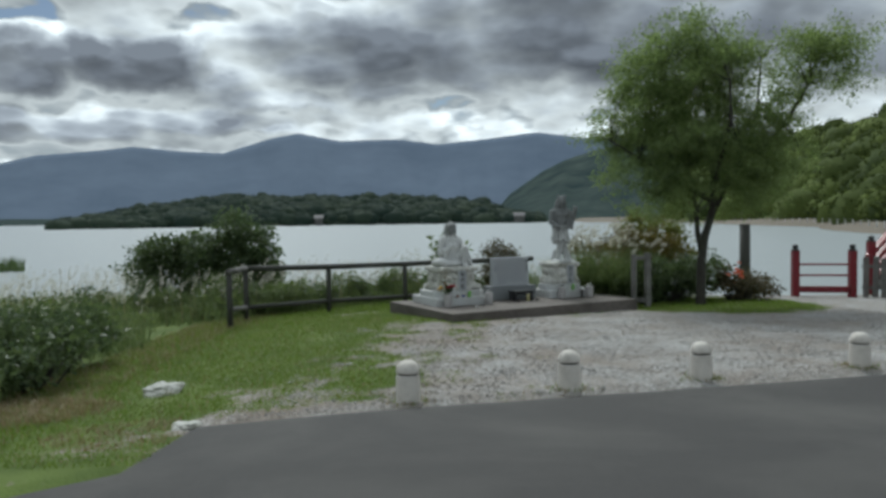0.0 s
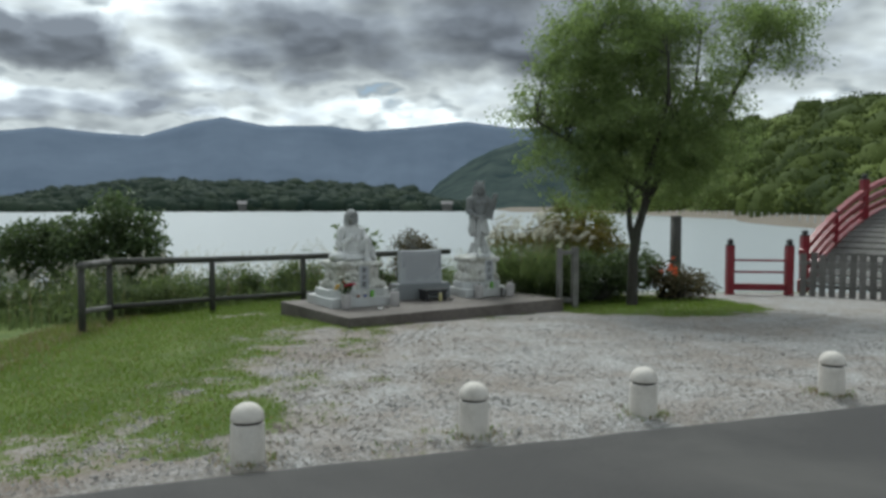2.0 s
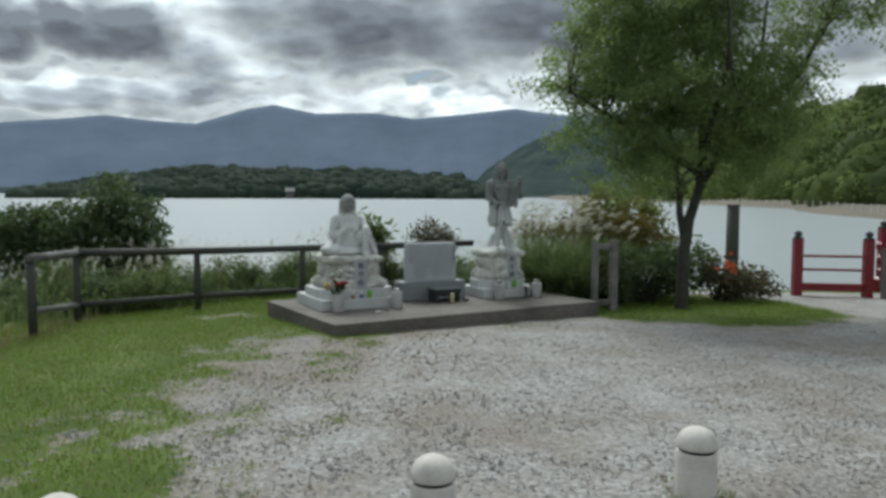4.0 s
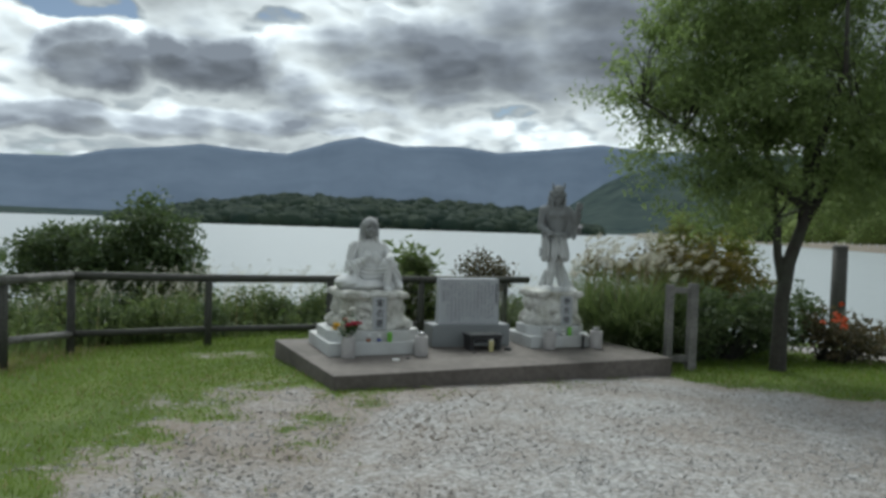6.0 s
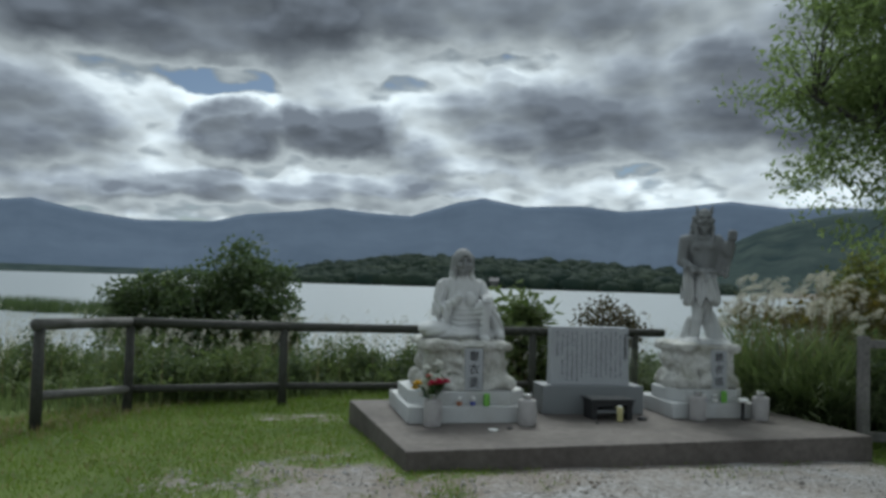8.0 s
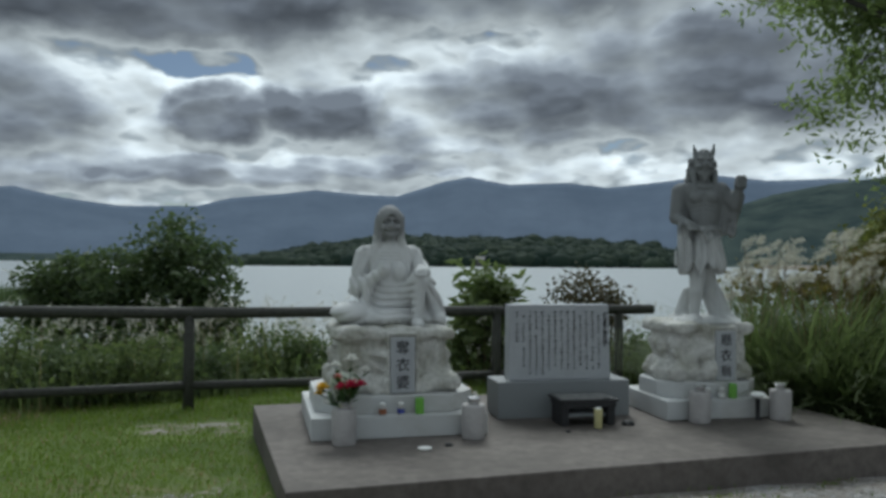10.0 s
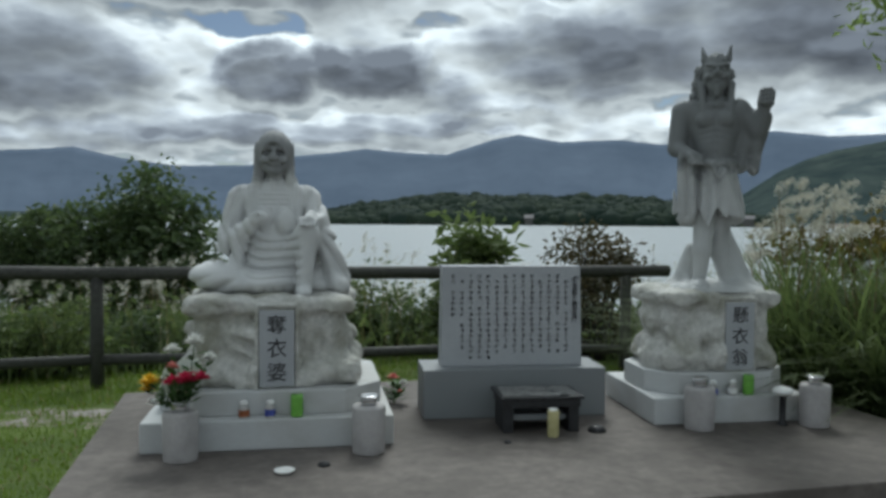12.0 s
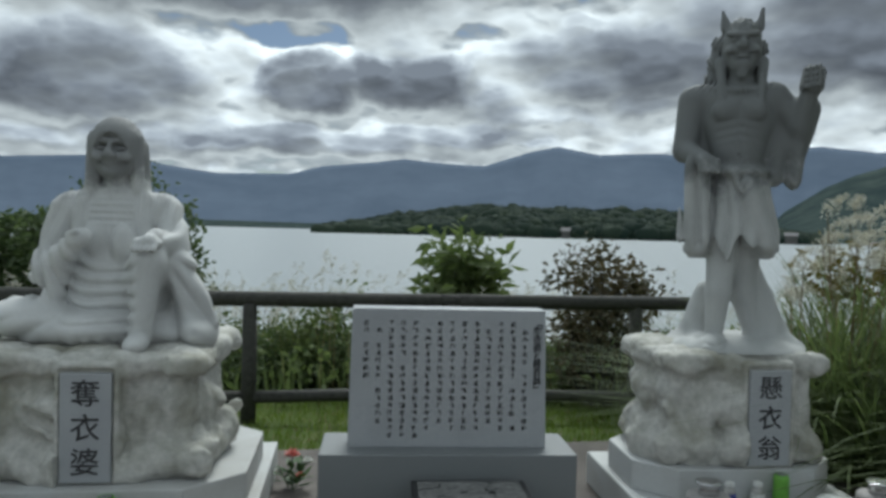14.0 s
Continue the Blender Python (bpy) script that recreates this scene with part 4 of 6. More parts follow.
def make_pedestal(m, w, d, rock_w, rock_d, seed, chars, whose, back, niche):
    p = thing("statue_pedestal", m, "rough boulder pedestal on stepped granite plinths under " + whose, "pedestal", "statue pedestals")
    part("plinth", boxed((0, back, 0.0775), (w, d, 0.155), 0.01), GRANITE, p, "pale cut granite plinth")
    upper = part("upper_plinth", chamfered(w * 0.93, d - 0.17, 0.125, w * 0.16, 0.155), GRANITE, p)
    upper.location = (0, back, 0)
    v, f = rock_body(rock_w, rock_d, 0.48, seed, niche)
    rock = mesh_part("rock", v, f, ROCK, p, "rough-hewn mottled boulder", True)
    rock.location = (0, back, 0.275)
    y = back - rock_d * 0.47
    plaque = part("name_plaque", boxed((niche, y + 0.04, 0.49), (0.18, 0.08, 0.40), 0.005), STELE, p, "smooth grey stone name plaque")
    for k, c in enumerate(chars):
        writing(c, 0.105, INK, plaque, pose(niche, y - 0.0012, 0.61 - 0.125 * k, 90, 0, 0), "character", "dark engraved character", 0.0006)
    return p


make_pedestal(S1, 1.26, 1.18, 1.03, 0.96, 5, "奪衣婆", "a seated statue", 0.01, 0.03)
make_pedestal(S2, 0.95, 0.8, 0.83, 0.66, 11, "懸衣翁", "a standing statue", 0.085, 0.09)
v, f = seated_figure()
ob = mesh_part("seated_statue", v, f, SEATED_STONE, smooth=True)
ob.matrix_basis = S1 @ pose(0, 0, 0.745) @ Matrix.Diagonal((0.93, 0.95, 1, 1))
tagged(ob, "pale carved granite statue of a smiling robed old woman, seated", "statue")
v, f = standing_figure()
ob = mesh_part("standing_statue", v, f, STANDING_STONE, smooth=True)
ob.matrix_basis = S2 @ pose(0.022, 0.045, 0.745, 0, 0, -22) @ Matrix.Diagonal((0.92, 0.95, 1, 1))
tagged(ob, "grey carved granite statue of a horned old demon, standing", "statue")


def make_stele():
    s = thing("stone_tablet", ST, "grey granite tablet with columns of engraved writing", "tablet")
    part("base", boxed((0, 0.1, 0.145), (1.1, 0.36, 0.29), 0.008), GREY_STONE, s, "dark grey granite block base")
    bm = boxed((0, 0.1, 0.59), (0.87, 0.13, 0.605), 0.006)
    for v in bm.verts:
        if v.co.z > 0.7:
            v.co.x *= 0.975
            v.co.y += 0.015
    slab = part("slab", bm, STELE, s)
    rng = random.Random(4)
    bm = bmesh.new()
    cols = 15
    lean = 0.015 / 0.6

    def mark(x, z, w, h):
        y = 0.1 - 0.065 + (z - 0.3) * lean - 0.0035
        q = [bm.verts.new((x + sx * w / 2, y + 0.001 + sz * h / 2 * lean, z + sz * h / 2)) for sx, sz in ((-1, -1), (1, -1), (1, 1), (-1, 1))]
        bm.faces.new(q)

    for c in range(1, cols):
        x = 0.388 - c * 0.0535
        z = 0.838 - (0.034 if c in (1, 4, 9, 13) else 0)
        stop = rng.choice([0.35, 0.36, 0.37, 0.4]) if c < cols - 1 else 0.56
        while z > stop:
            if rng.random() < 0.95:
                w = rng.uniform(0.017, 0.027)
                for k in range(rng.choice((1, 2, 3, 3))):
                    mark(x + rng.uniform(-0.003, 0.003), z - 0.0085 * k, w * rng.uniform(0.6, 1.0), rng.uniform(0.003, 0.0045))
                mark(x + rng.uniform(-0.007, 0.007), z - 0.008, 0.004, rng.uniform(0.014, 0.021))
                if rng.random() < 0.5:
                    mark(x + rng.choice((-1, 1)) * w * 0.42, z - 0.01, 0.0038, rng.uniform(0.008, 0.018))
            z -= 0.0325
    part("engraving", bm, INK, slab, "rows of small dark engraved writing")["kind"] = "stuff"
    for k, c in enumerate("「奪衣婆と懸衣翁」"):
        z = 0.835 - 0.036 * k
        ch = writing(c, 0.04, INK, slab, pose(0.388, 0.1 - 0.065 + (z - 0.3) * lean - 0.004, z, 90 - 1.4, 90 if c in "「」" else 0, 0), "character", "", 0.0003)
    return s


make_stele()


# ---- rail fence ----
def ground_at(x, y):
    return land_soft(x, y)


POSTS = [(-4.22, 15.36, 0.47), (-4.33, 17.08, 0.42), (-2.65, 18.02, 0.38), (-0.93, 18.86, 0.37), (0.5, 19.6, 0.37), (1.94, 20.38, 0.37)]


def make_fence():
    f = thing("rail_fence", pose(0, 0, 0), "dark weathered log rail fence along the grass", "fence")
    for k, (x, y, z) in enumerate(POSTS):
        g = ground_at(x, y) - 0.15
        bm = tube(bmesh.new(), [(x, y, g), (x, y, (g + z) / 2), (x, y, z)], [0.062, 0.058, 0.056], 12, 0.06, k)
        part("post", bm, FENCE_WOOD, f, smooth=True)
    tops = list(zip(POSTS[:2], POSTS[1:3])) + [(POSTS[2], POSTS[4]), (POSTS[4], (2.36, 20.6, 0.37))]
    for k, (a, b) in enumerate(tops):
        a, b = Vector(a) + Vector((0, 0, 0.03)), Vector(b) + Vector((0, 0, 0.03))
        d = (b - a).normalized() * 0.08
        pts = [a - d, a.lerp(b, 0.3), a.lerp(b, 0.7), b + (d if k < 3 else d * 0)]
        part("top_rail", tube(bmesh.new(), pts, [0.062] * 4, 12, 0.08, k + 9), GREY_WOOD if k == 0 else FENCE_WOOD, f, smooth=True)
    low = [(-4.22, 15.36, -0.25), (-4.33, 17.08, -0.40), (-2.65, 18.02, -0.38), (-0.93, 18.86, -0.38), (0.5, 19.6, -0.36), (1.94, 20.38, -0.42)]
    for k, (a, b) in enumerate(zip(low, low[1:])):
        a, b = Vector(a), Vector(b)
        part("lower_rail", tube(bmesh.new(), [a, a.lerp(b, 0.5), b], [0.05] * 3, 10, 0.08, k + 20), GREY_WOOD if k == 0 else FENCE_WOOD, f, smooth=True)


make_fence()


# ---- bollards ----
def make_bollards():
    first = None
    for k, (x, y) in enumerate([(-0.36, 7.63), (1.31, 8.16), (2.86, 8.65), (4.95, 9.25)]):
        z = ground_at(x, y) - 0.02
        if first is None:
            first = thing("stone_bollard", pose(x, y, z), "short pale granite bollard with a domed cap", "bollard", "bollards along the road")
            r = 0.118
            part("shaft", lathe([(r * 1.03, -0.1), (r * 1.03, 0.0), (r, 0.283), (r * 0.98, 0.292), (r * 0.88, 0.295)], 28), BOLLARD, first, smooth=True)
            # The neck's near-black colour deepens the shade in the groove.
            part("joint", lathe([(r * 0.84, 0.2955), (r * 0.83, 0.304), (r * 0.84, 0.3125)], 28), IRON, first, "recessed groove, coloured dark for its shade", smooth=True)
            part("cap", lathe([(r * 0.86, 0.313), (r * 0.98, 0.315), (r, 0.323), (r * 0.99, 0.345), (r * 0.9, 0.38), (r * 0.7, 0.41), (r * 0.4, 0.43), (r * 0.12, 0.436)], 28), BOLLARD, first, "domed granite cap above a dark joint", smooth=True)
        else:
            copy_thing(first, pose(x, y, z, 0, 0, 70 * k))


make_bollards()


# ---- vase pots, offerings ----
CHROME = material("dull_chrome", (0.55, 0.56, 0.57), (0.75, 0.75, 0.76), 40, 0.25, 0.0, metal=1.0)
GREEN_CAN = material("green_can_print", (0.12, 0.33, 0.04), (0.2, 0.45, 0.08), 30, 0.35, 0.0)
YELLOW_CUP = material("yellow_wax_paper", (0.42, 0.38, 0.17), (0.6, 0.55, 0.3), 30, 0.6, 0.0)
WHITE = material("white_glaze", (0.68, 0.68, 0.66), (0.82, 0.82, 0.8), 30, 0.4, 0.0)
BROWN_LABEL = material("brown_label", (0.2, 0.06, 0.02), (0.35, 0.12, 0.05), 30, 0.4, 0.0)
BLUE_LABEL = material("blue_label", (0.02, 0.04, 0.25), (0.1, 0.12, 0.4), 30, 0.4, 0.0)
BOTTLE_GLASS = material("cloudy_glass", (0.3, 0.29, 0.27), (0.45, 0.44, 0.42), 30, 0.15, 0.0)
ASH = material("grey_ash", (0.1, 0.1, 0.1), (0.25, 0.25, 0.24), 40, 0.95, 0.6, 60, relief=0.01)
PETAL_Y = material("yellow_petals", (0.6, 0.36, 0.01), (0.8, 0.55, 0.04), 30, 0.7, 0.0)
PETAL_R = material("crimson_petals", (0.4, 0.015, 0.05), (0.6, 0.04, 0.12), 30, 0.7, 0.0)
PETAL_W = material("white_petals", (0.6, 0.6, 0.56), (0.8, 0.8, 0.76), 30, 0.7, 0.0)
PETAL_P = material("pink_petals", (0.55, 0.16, 0.14), (0.7, 0.3, 0.26), 30, 0.7, 0.0)
PAPER = leaf_material("wrapping_paper", (0.6, 0.61, 0.6), (0.78, 0.79, 0.78), 0.4)
STEM = leaf_material("flower_stems", (0.03, 0.07, 0.02), (0.07, 0.13, 0.035), 0.15)


def make_vases():
    first = None
    for x, y in [(0.09, 15.3), (0.91, 15.69), (2.53, 16.65), (3.17, 16.92)]:
        if first is None:
            first = thing("stone_vase", pose(x, y, SLAB_TOP), "round granite grave vase with a metal cup", "vase", "vases before the statues")
            part("body", lathe([(0.08, 0), (0.082, 0.01), (0.084, 0.12), (0.085, 0.225), (0.08, 0.237), (0.062, 0.24)], 24), VASE_STONE, first, smooth=True)
            cup = part("cup", lathe([(0.04, 0.238), (0.042, 0.26), (0.04, 0.275), (0.05, 0.283), (0.05, 0.288), (0.036, 0.288)], 20), CHROME, first, "shiny metal flower cup", smooth=True)
        else:
            copy_thing(first, pose(x, y, SLAB_TOP, 0, 0, 37 * x))


def flower(parent, root, head, mat, r, seed, petals=26, flat=0.35):
    """One bloom on its stem, with leaves."""
    rng = random.Random(seed)
    root, head = Vector(root), Vector(head)
    mid = root.lerp(head, 0.55) + Vector((rng.uniform(-0.02, 0.02), rng.uniform(-0.02, 0.02), 0.015))
    part("stem", tube(bmesh.new(), [root, mid, head], [0.0035, 0.003, 0.003], 5), STEM, parent)
    bm = bmesh.new()
    for k in range(petals):
        a = k * 2.39996
        t = math.sqrt((k + 0.5) / petals)
        up = (1 - t) * 0.9 + 0.12
        d = Vector((math.cos(a) * t, math.sin(a) * t, up * flat * 2)).normalized()
        side = d.cross(Vector((0, 0, 1))).normalized() * r * 0.24
        tip = head + d * r * rng.uniform(0.85, 1.05)
        m = head + d * r * 0.6 + Vector((0, 0, r * 0.12))
        v = [bm.verts.new(p) for p in (head, m + side, tip, m - side)]
        bm.faces.new(v)
    part("bloom", bm, mat, parent)
    bm = bmesh.new()
    for k in range(9):
        p = root.lerp(head, 0.2 + 0.08 * k)
        d = Vector((rng.uniform(-1, 1), rng.uniform(-1, 1), rng.uniform(0.1, 0.8))).normalized() * rng.uniform(0.06, 0.1)
        s = d.cross(Vector((0, 0, 1))).normalized() * 0.018
        v = [bm.verts.new(q) for q in (p, p + d * 0.5 + s, p + d, p + d * 0.5 - s)]
        bm.faces.new(v)
    part("leaves", bm, STEM, parent)


def make_offerings():
    b = thing("flower_bouquet", pose(0.09, 15.31, SLAB_TOP + 0.25), "fresh yellow, red and white flowers in a stone vase", "flowers")
    bm = bmesh.new()
    rings = []
    for z, r in ((-0.01, 0.025), (0.06, 0.05), (0.12, 0.075), (0.17, 0.09)):
        rings.append([bm.verts.new((r * math.cos(a) * 1.1 - 0.02, r * math.sin(a) + 0.03, z + 0.05 * math.sin(a) + 0.012 * math.sin(a * 7))) for a in [0.15 * math.pi + k / 16 * 1.5 * math.pi * 0.9 - 0.3 for k in range(17)]])
    for lo, hi in zip(rings, rings[1:]):
        for k in range(16):
            bm.faces.new((lo[k], lo[k + 1], hi[k + 1], hi[k]))
    wrap = part("wrapper", bm, PAPER, b, "crumpled white wrapping paper", True)
    wrap.modifiers.new("paper", "SOLIDIFY").thickness = 0.002
    for k, (x, y, z, m, r) in enumerate([(-0.14, -0.05, 0.12, PETAL_Y, 0.06), (-0.17, -0.03, 0.08, PETAL_Y, 0.045), (0.06, -0.05, 0.14, PETAL_R, 0.065), (0.0, -0.07, 0.13, PETAL_R, 0.055), (0.12, -0.02, 0.15, PETAL_R, 0.05), (0.02, 0.08, 0.3, PETAL_W, 0.06), (-0.09, 0.06, 0.26, PETAL_W, 0.05), (0.13, 0.04, 0.24, PETAL_W, 0.045), (-0.1, -0.08, 0.03, PETAL_W, 0.035), (-0.05, 0.0, 0.19, PETAL_P, 0.04)]):
        flower(b, (x * 0.1, y * 0.1, -0.02), (x, y, z), m, r, k)
    b = thing("flower_bouquet", S1 @ pose(0.72, 0.32, 0.0), "small pink flower with green leaves lying on the slab", "flowers")
    for k, (x, y, z, m, r) in enumerate([(0.0, 0.0, 0.16, PETAL_P, 0.045), (0.07, 0.03, 0.12, PETAL_W, 0.035), (-0.06, 0.02, 0.08, PETAL_W, 0.03), (0.04, -0.05, 0.08, PETAL_P, 0.025)]):
        flower(b, (x * 0.2, y * 0.2, 0.0), (x, y, z), m, r, k + 40)
    cans = [(S1, [(-0.13, "b"), (0.0, "u"), (0.135, "g")], -0.54), (S2, [(-0.1, "u"), (0.02, "w"), (0.12, "g")], -0.275)]
    for m, row, y in cans:
        for x, kind in row:
            at = m @ pose(x, y, 0.155)
            if kind == "g":
                c = thing("drink_can", at, "tall bright green drink can set out as offering", "can", "drink cans before the statues")
                part("body", lathe([(0.026, 0), (0.032, 0.006), (0.032, 0.105), (0.026, 0.116), (0.027, 0.12), (0.024, 0.118)], 20), GREEN_CAN, c)
                part("lid", lathe([(0.0235, 0.1185), (0.0235, 0.1195), (0.005, 0.1195)], 20), CHROME, c, "silver can lid")
            else:
                c = thing("small_bottle", at, {"b": "small glass jar with a brown label", "u": "small bottle with a blue label", "w": "small clear drink cup with a lid"}[kind], "bottle", "small bottles before the statues")
                part("body", lathe([(0.024, 0), (0.027, 0.005), (0.027, 0.05), (0.017, 0.066), (0.016, 0.072)], 18), BOTTLE_GLASS, c)
                part("label", lathe([(0.0265, 0.012), (0.0278, 0.0125), (0.0278, 0.044), (0.0265, 0.0445)], 18), {"b": BROWN_LABEL, "u": BLUE_LABEL, "w": WHITE}[kind], c)
                part("cap", lathe([(0.019, 0.0722), (0.019, 0.085), (0.016, 0.088)], 18), WHITE, c, "pale screw cap")
    # incense burner before the tablet
    n = thing("incense_burner", ST @ pose(0.07, -0.3, 0), "sooty black iron incense burner with grey ash", "incense burner")
    part("tray", boxed((0, 0, 0.165), (0.44, 0.27, 0.05), 0.008), IRON, n)
    part("rim", boxed((0, 0, 0.195), (0.47, 0.3, 0.018), 0.006), IRON, n)
    bm = bmesh.new()
    bmesh.ops.create_grid(bm, x_segments=14, y_segments=10, size=0.5)
    for v in bm.verts:
        v.co = Vector((v.co.x * 0.42, v.co.y * 0.25, 0.207 + 0.012 * noise.noise(v.co * 8)))
    part("ash", bm, ASH, n, "heap of grey ash", True)
    for sx in (-0.185, 0.185):
        part("leg", boxed((sx, 0, 0.07), (0.06, 0.24, 0.14), 0.008), IRON, n)
    part("shelf", boxed((0, 0.02, 0.075), (0.31, 0.2, 0.03), 0.005), GREY_STONE, n, "grey ledge between the legs")
    c = thing("paper_cup_candle", ST @ pose(0.115, -0.5, 0), "tall pale yellow candle cup on the slab", "candle")
    part("cup", lathe([(0.028, 0), (0.03, 0.004), (0.032, 0.13), (0.033, 0.14), (0.026, 0.142)], 18), YELLOW_CUP, c, smooth=True)
    part("lid", lathe([(0.026, 0.1425), (0.024, 0.15), (0.008, 0.152)], 18), WHITE, c, "white lid", True)
    d = part("dish", lathe([(0.028, 0), (0.034, 0.003), (0.048, 0.014), (0.046, 0.016), (0.03, 0.007), (0.004, 0.006)], 24), WHITE, smooth=True)
    d.matrix_basis = pose(0.66, 15.27, SLAB_TOP)
    tagged(d, "small white porcelain dish on the concrete", "dish")
    for x, y, r in ((0.79, 15.42, 0.03), (1.98, 16.42, 0.05), (1.55, 16.05, 0.02)):
        k = part("stone", lathe([(r, 0), (r * 1.05, r * 0.25), (r * 0.7, r * 0.6), (r * 0.2, r * 0.65)], 9), IRON, smooth=True)
        k.matrix_basis = pose(x, y, SLAB_TOP, 0, 0, 40)
        tagged(k, "small dark stone lying on the concrete", "stone", "dark stones on the slab")
    u = thing("ladle_stand", S2 @ pose(0.27, -0.385, 0), "dark stand with a white bowl on top", "stand")
    part("stem", lathe([(0.03, 0), (0.03, 0.01), (0.018, 0.02), (0.018, 0.16), (0.03, 0.17)], 12), IRON, u, smooth=True)
    part("bowl", lathe([(0.03, 0.171), (0.06, 0.19), (0.062, 0.2), (0.045, 0.215), (0.01, 0.22)], 18), WHITE, u, "white bowl", True)


make_vases()
make_offerings()


# ---- gate frame, red bridge, pickets, posts ----
def make_post_frame():
    g = thing("timber_gateway", pose(4.28, 16.9, 0, 0, 0, 16), "weathered grey wooden gateway of two posts and bars", "gateway")
    z0 = ground_at(4.3, 16.9) - 0.1
    for x, w, top in ((-0.17, 0.085, 0.66), (0.17, 0.12, 0.68)):
        part("post", boxed((x, 0, (z0 + top) / 2), (w, 0.1, top - z0), 0.008), GREY_WOOD, g)
    part("crossbar", boxed((0, 0, 0.58), (0.25, 0.06, 0.08), 0.006), GREY_WOOD, g)
    part("lower_bar", boxed((0, 0, -0.34), (0.25, 0.06, 0.09), 0.006), GREY_WOOD, g)


def finial_post(parent, x, y, z0, z1, w=0.17):
    p = part("post", boxed((x, y, (z0 + z1) / 2), (w, w, z1 - z0), 0.012), RED, parent)
    k = lathe([(w * 0.62, z1), (w * 0.62, z1 + 0.03), (w * 0.35, z1 + 0.045), (w * 0.33, z1 + 0.07), (w * 0.5, z1 + 0.1), (w * 0.45, z1 + 0.13), (w * 0.12, z1 + 0.17)], 16)
    bmesh.ops.translate(k, vec=(x, y, 0), verts=k.verts)
    part("finial", k, BLACK_CAP, p, "dark onion-shaped finial", True)


def make_red_rail():
    r = thing("red_railing", pose(0, 0, 0), "red painted railing of posts and bars at the lakeside", "railing")
    a, b = Vector((9.08, 20.12, 0)), Vector((10.4, 19.82, 0))
    for p in (a, b):
        finial_post(r, p.x, p.y, ground_at(p.x, p.y) - 0.2, 0.53)
    d = b - a
    for z, h, w in ((-0.46, 0.16, 0.12), (-0.1, 0.05, 0.06), (0.18, 0.05, 0.06)):
        bm = boxed((0, 0, 0), (d.length - 0.172, w, h), 0.006)
        ob = part("bar", bm, RED, r)
        ob.matrix_basis = pose(*(a.lerp(b, 0.5) + Vector((0, 0, z))), 0, 0, math.degrees(math.atan2(d.y, d.x)))


def make_bridge():
    """A steeply arched bridge with red parapets."""
    origin, az, span, rise = Vector((12.3, 22.6, -0.75)), 60.0, 13.0, 2.25
    d = Vector((math.sin(radians(az)), math.cos(radians(az)), 0))
    n = Vector((math.cos(radians(az)), -math.sin(radians(az)), 0))
    g = thing("arched_bridge", pose(0, 0, 0), "steep arched wooden bridge with red painted parapets", "bridge")

    def at(s, side, up):
        return origin + d * s + n * side + Vector((0, 0, 4 * rise * s / span * (1 - s / span) + up))

    def beam(side, up, h, w, mat, name):
        bm = bmesh.new()
        rings = []
        for k in range(27):
            s = span * k / 26
            rings.append([bm.verts.new(at(s, side + sw * w / 2, up + sh * h / 2)) for sw, sh in ((-1, -1), (1, -1), (1, 1), (-1, 1))])
        for a, b in zip(rings, rings[1:]):
            for i in range(4):
                bm.faces.new((a[i], a[(i + 1) % 4], b[(i + 1) % 4], b[i]))
        bm.faces.new(rings[0][::-1])
        bm.faces.new(rings[-1])
        bmesh.ops.recalc_face_normals(bm, faces=bm.faces)
        return part(name, bm, mat, g)

    for side in (0.0, 3.4):
        beam(side, -0.05, 0.42, 0.22, RED, "girder")
        beam(side, 0.34, 0.12, 0.12, RED, "rail")
        beam(side, 0.62, 0.15, 0.14, RED, "rail")
        beam(side, 0.95, 0.14, 0.18, RED, "handrail")
        for k in range(9):
            s = 0.15 + (span - 0.3) * k / 8
            p = at(s, side, 0)
            finial_post(g, p.x, p.y, p.z - 0.1, p.z + (1.3 if k % 2 == 0 else 0.92), 0.2 if k % 2 == 0 else 0.13)
    for k in range(44):
        s = 0.15 + (span - 0.3) * k / 43
        slope = math.atan(4 * rise / span * (1 - 2 * s / span))
        ob = part("plank", boxed((0, 0, 0), (0.26, 3.16, 0.06), 0.008), GREY_WOOD, g)
        ob.matrix_basis = Matrix.Translation(at(s, 1.7, 0.12)) @ pose(0, 0, 0, 0, 0, 90 - az) @ pose(0, 0, 0, 0, -math.degrees(slope), 0)


def make_pickets():
    f = thing("picket_fence", pose(0, 0, 0), "grey weathered picket fence of broad boards", "fence")
    a, b = Vector((10.58, 19.72, 0)), Vector((13.6, 16.0, 0))
    L = (b - a).length
    ang = math.degrees(math.atan2((b - a).y, (b - a).x))
    n = int(L / 0.21)
    for k in range(n):
        p = a.lerp(b, (k + 0.5) / n)
        h = 1.02 + 0.03 * math.sin(k * 2.3)
        bm = boxed((0, 0, h / 2), (0.145, 0.03, h), 0.006)
        ob = part("board", bm, GREY_WOOD, f)
        ob.matrix_basis = pose(p.x, p.y, ground_at(p.x, p.y) - 0.02, 0, 1.5 * math.sin(k * 1.7), ang)
    for z in (0.25, 0.78):
        ob = part("bar", boxed((L / 2, 0.045, z), (L, 0.05, 0.08), 0.005), GREY_WOOD, f)
        ob.matrix_basis = pose(a.x, a.y, ground_at(a.x, a.y), 0, 0, ang)


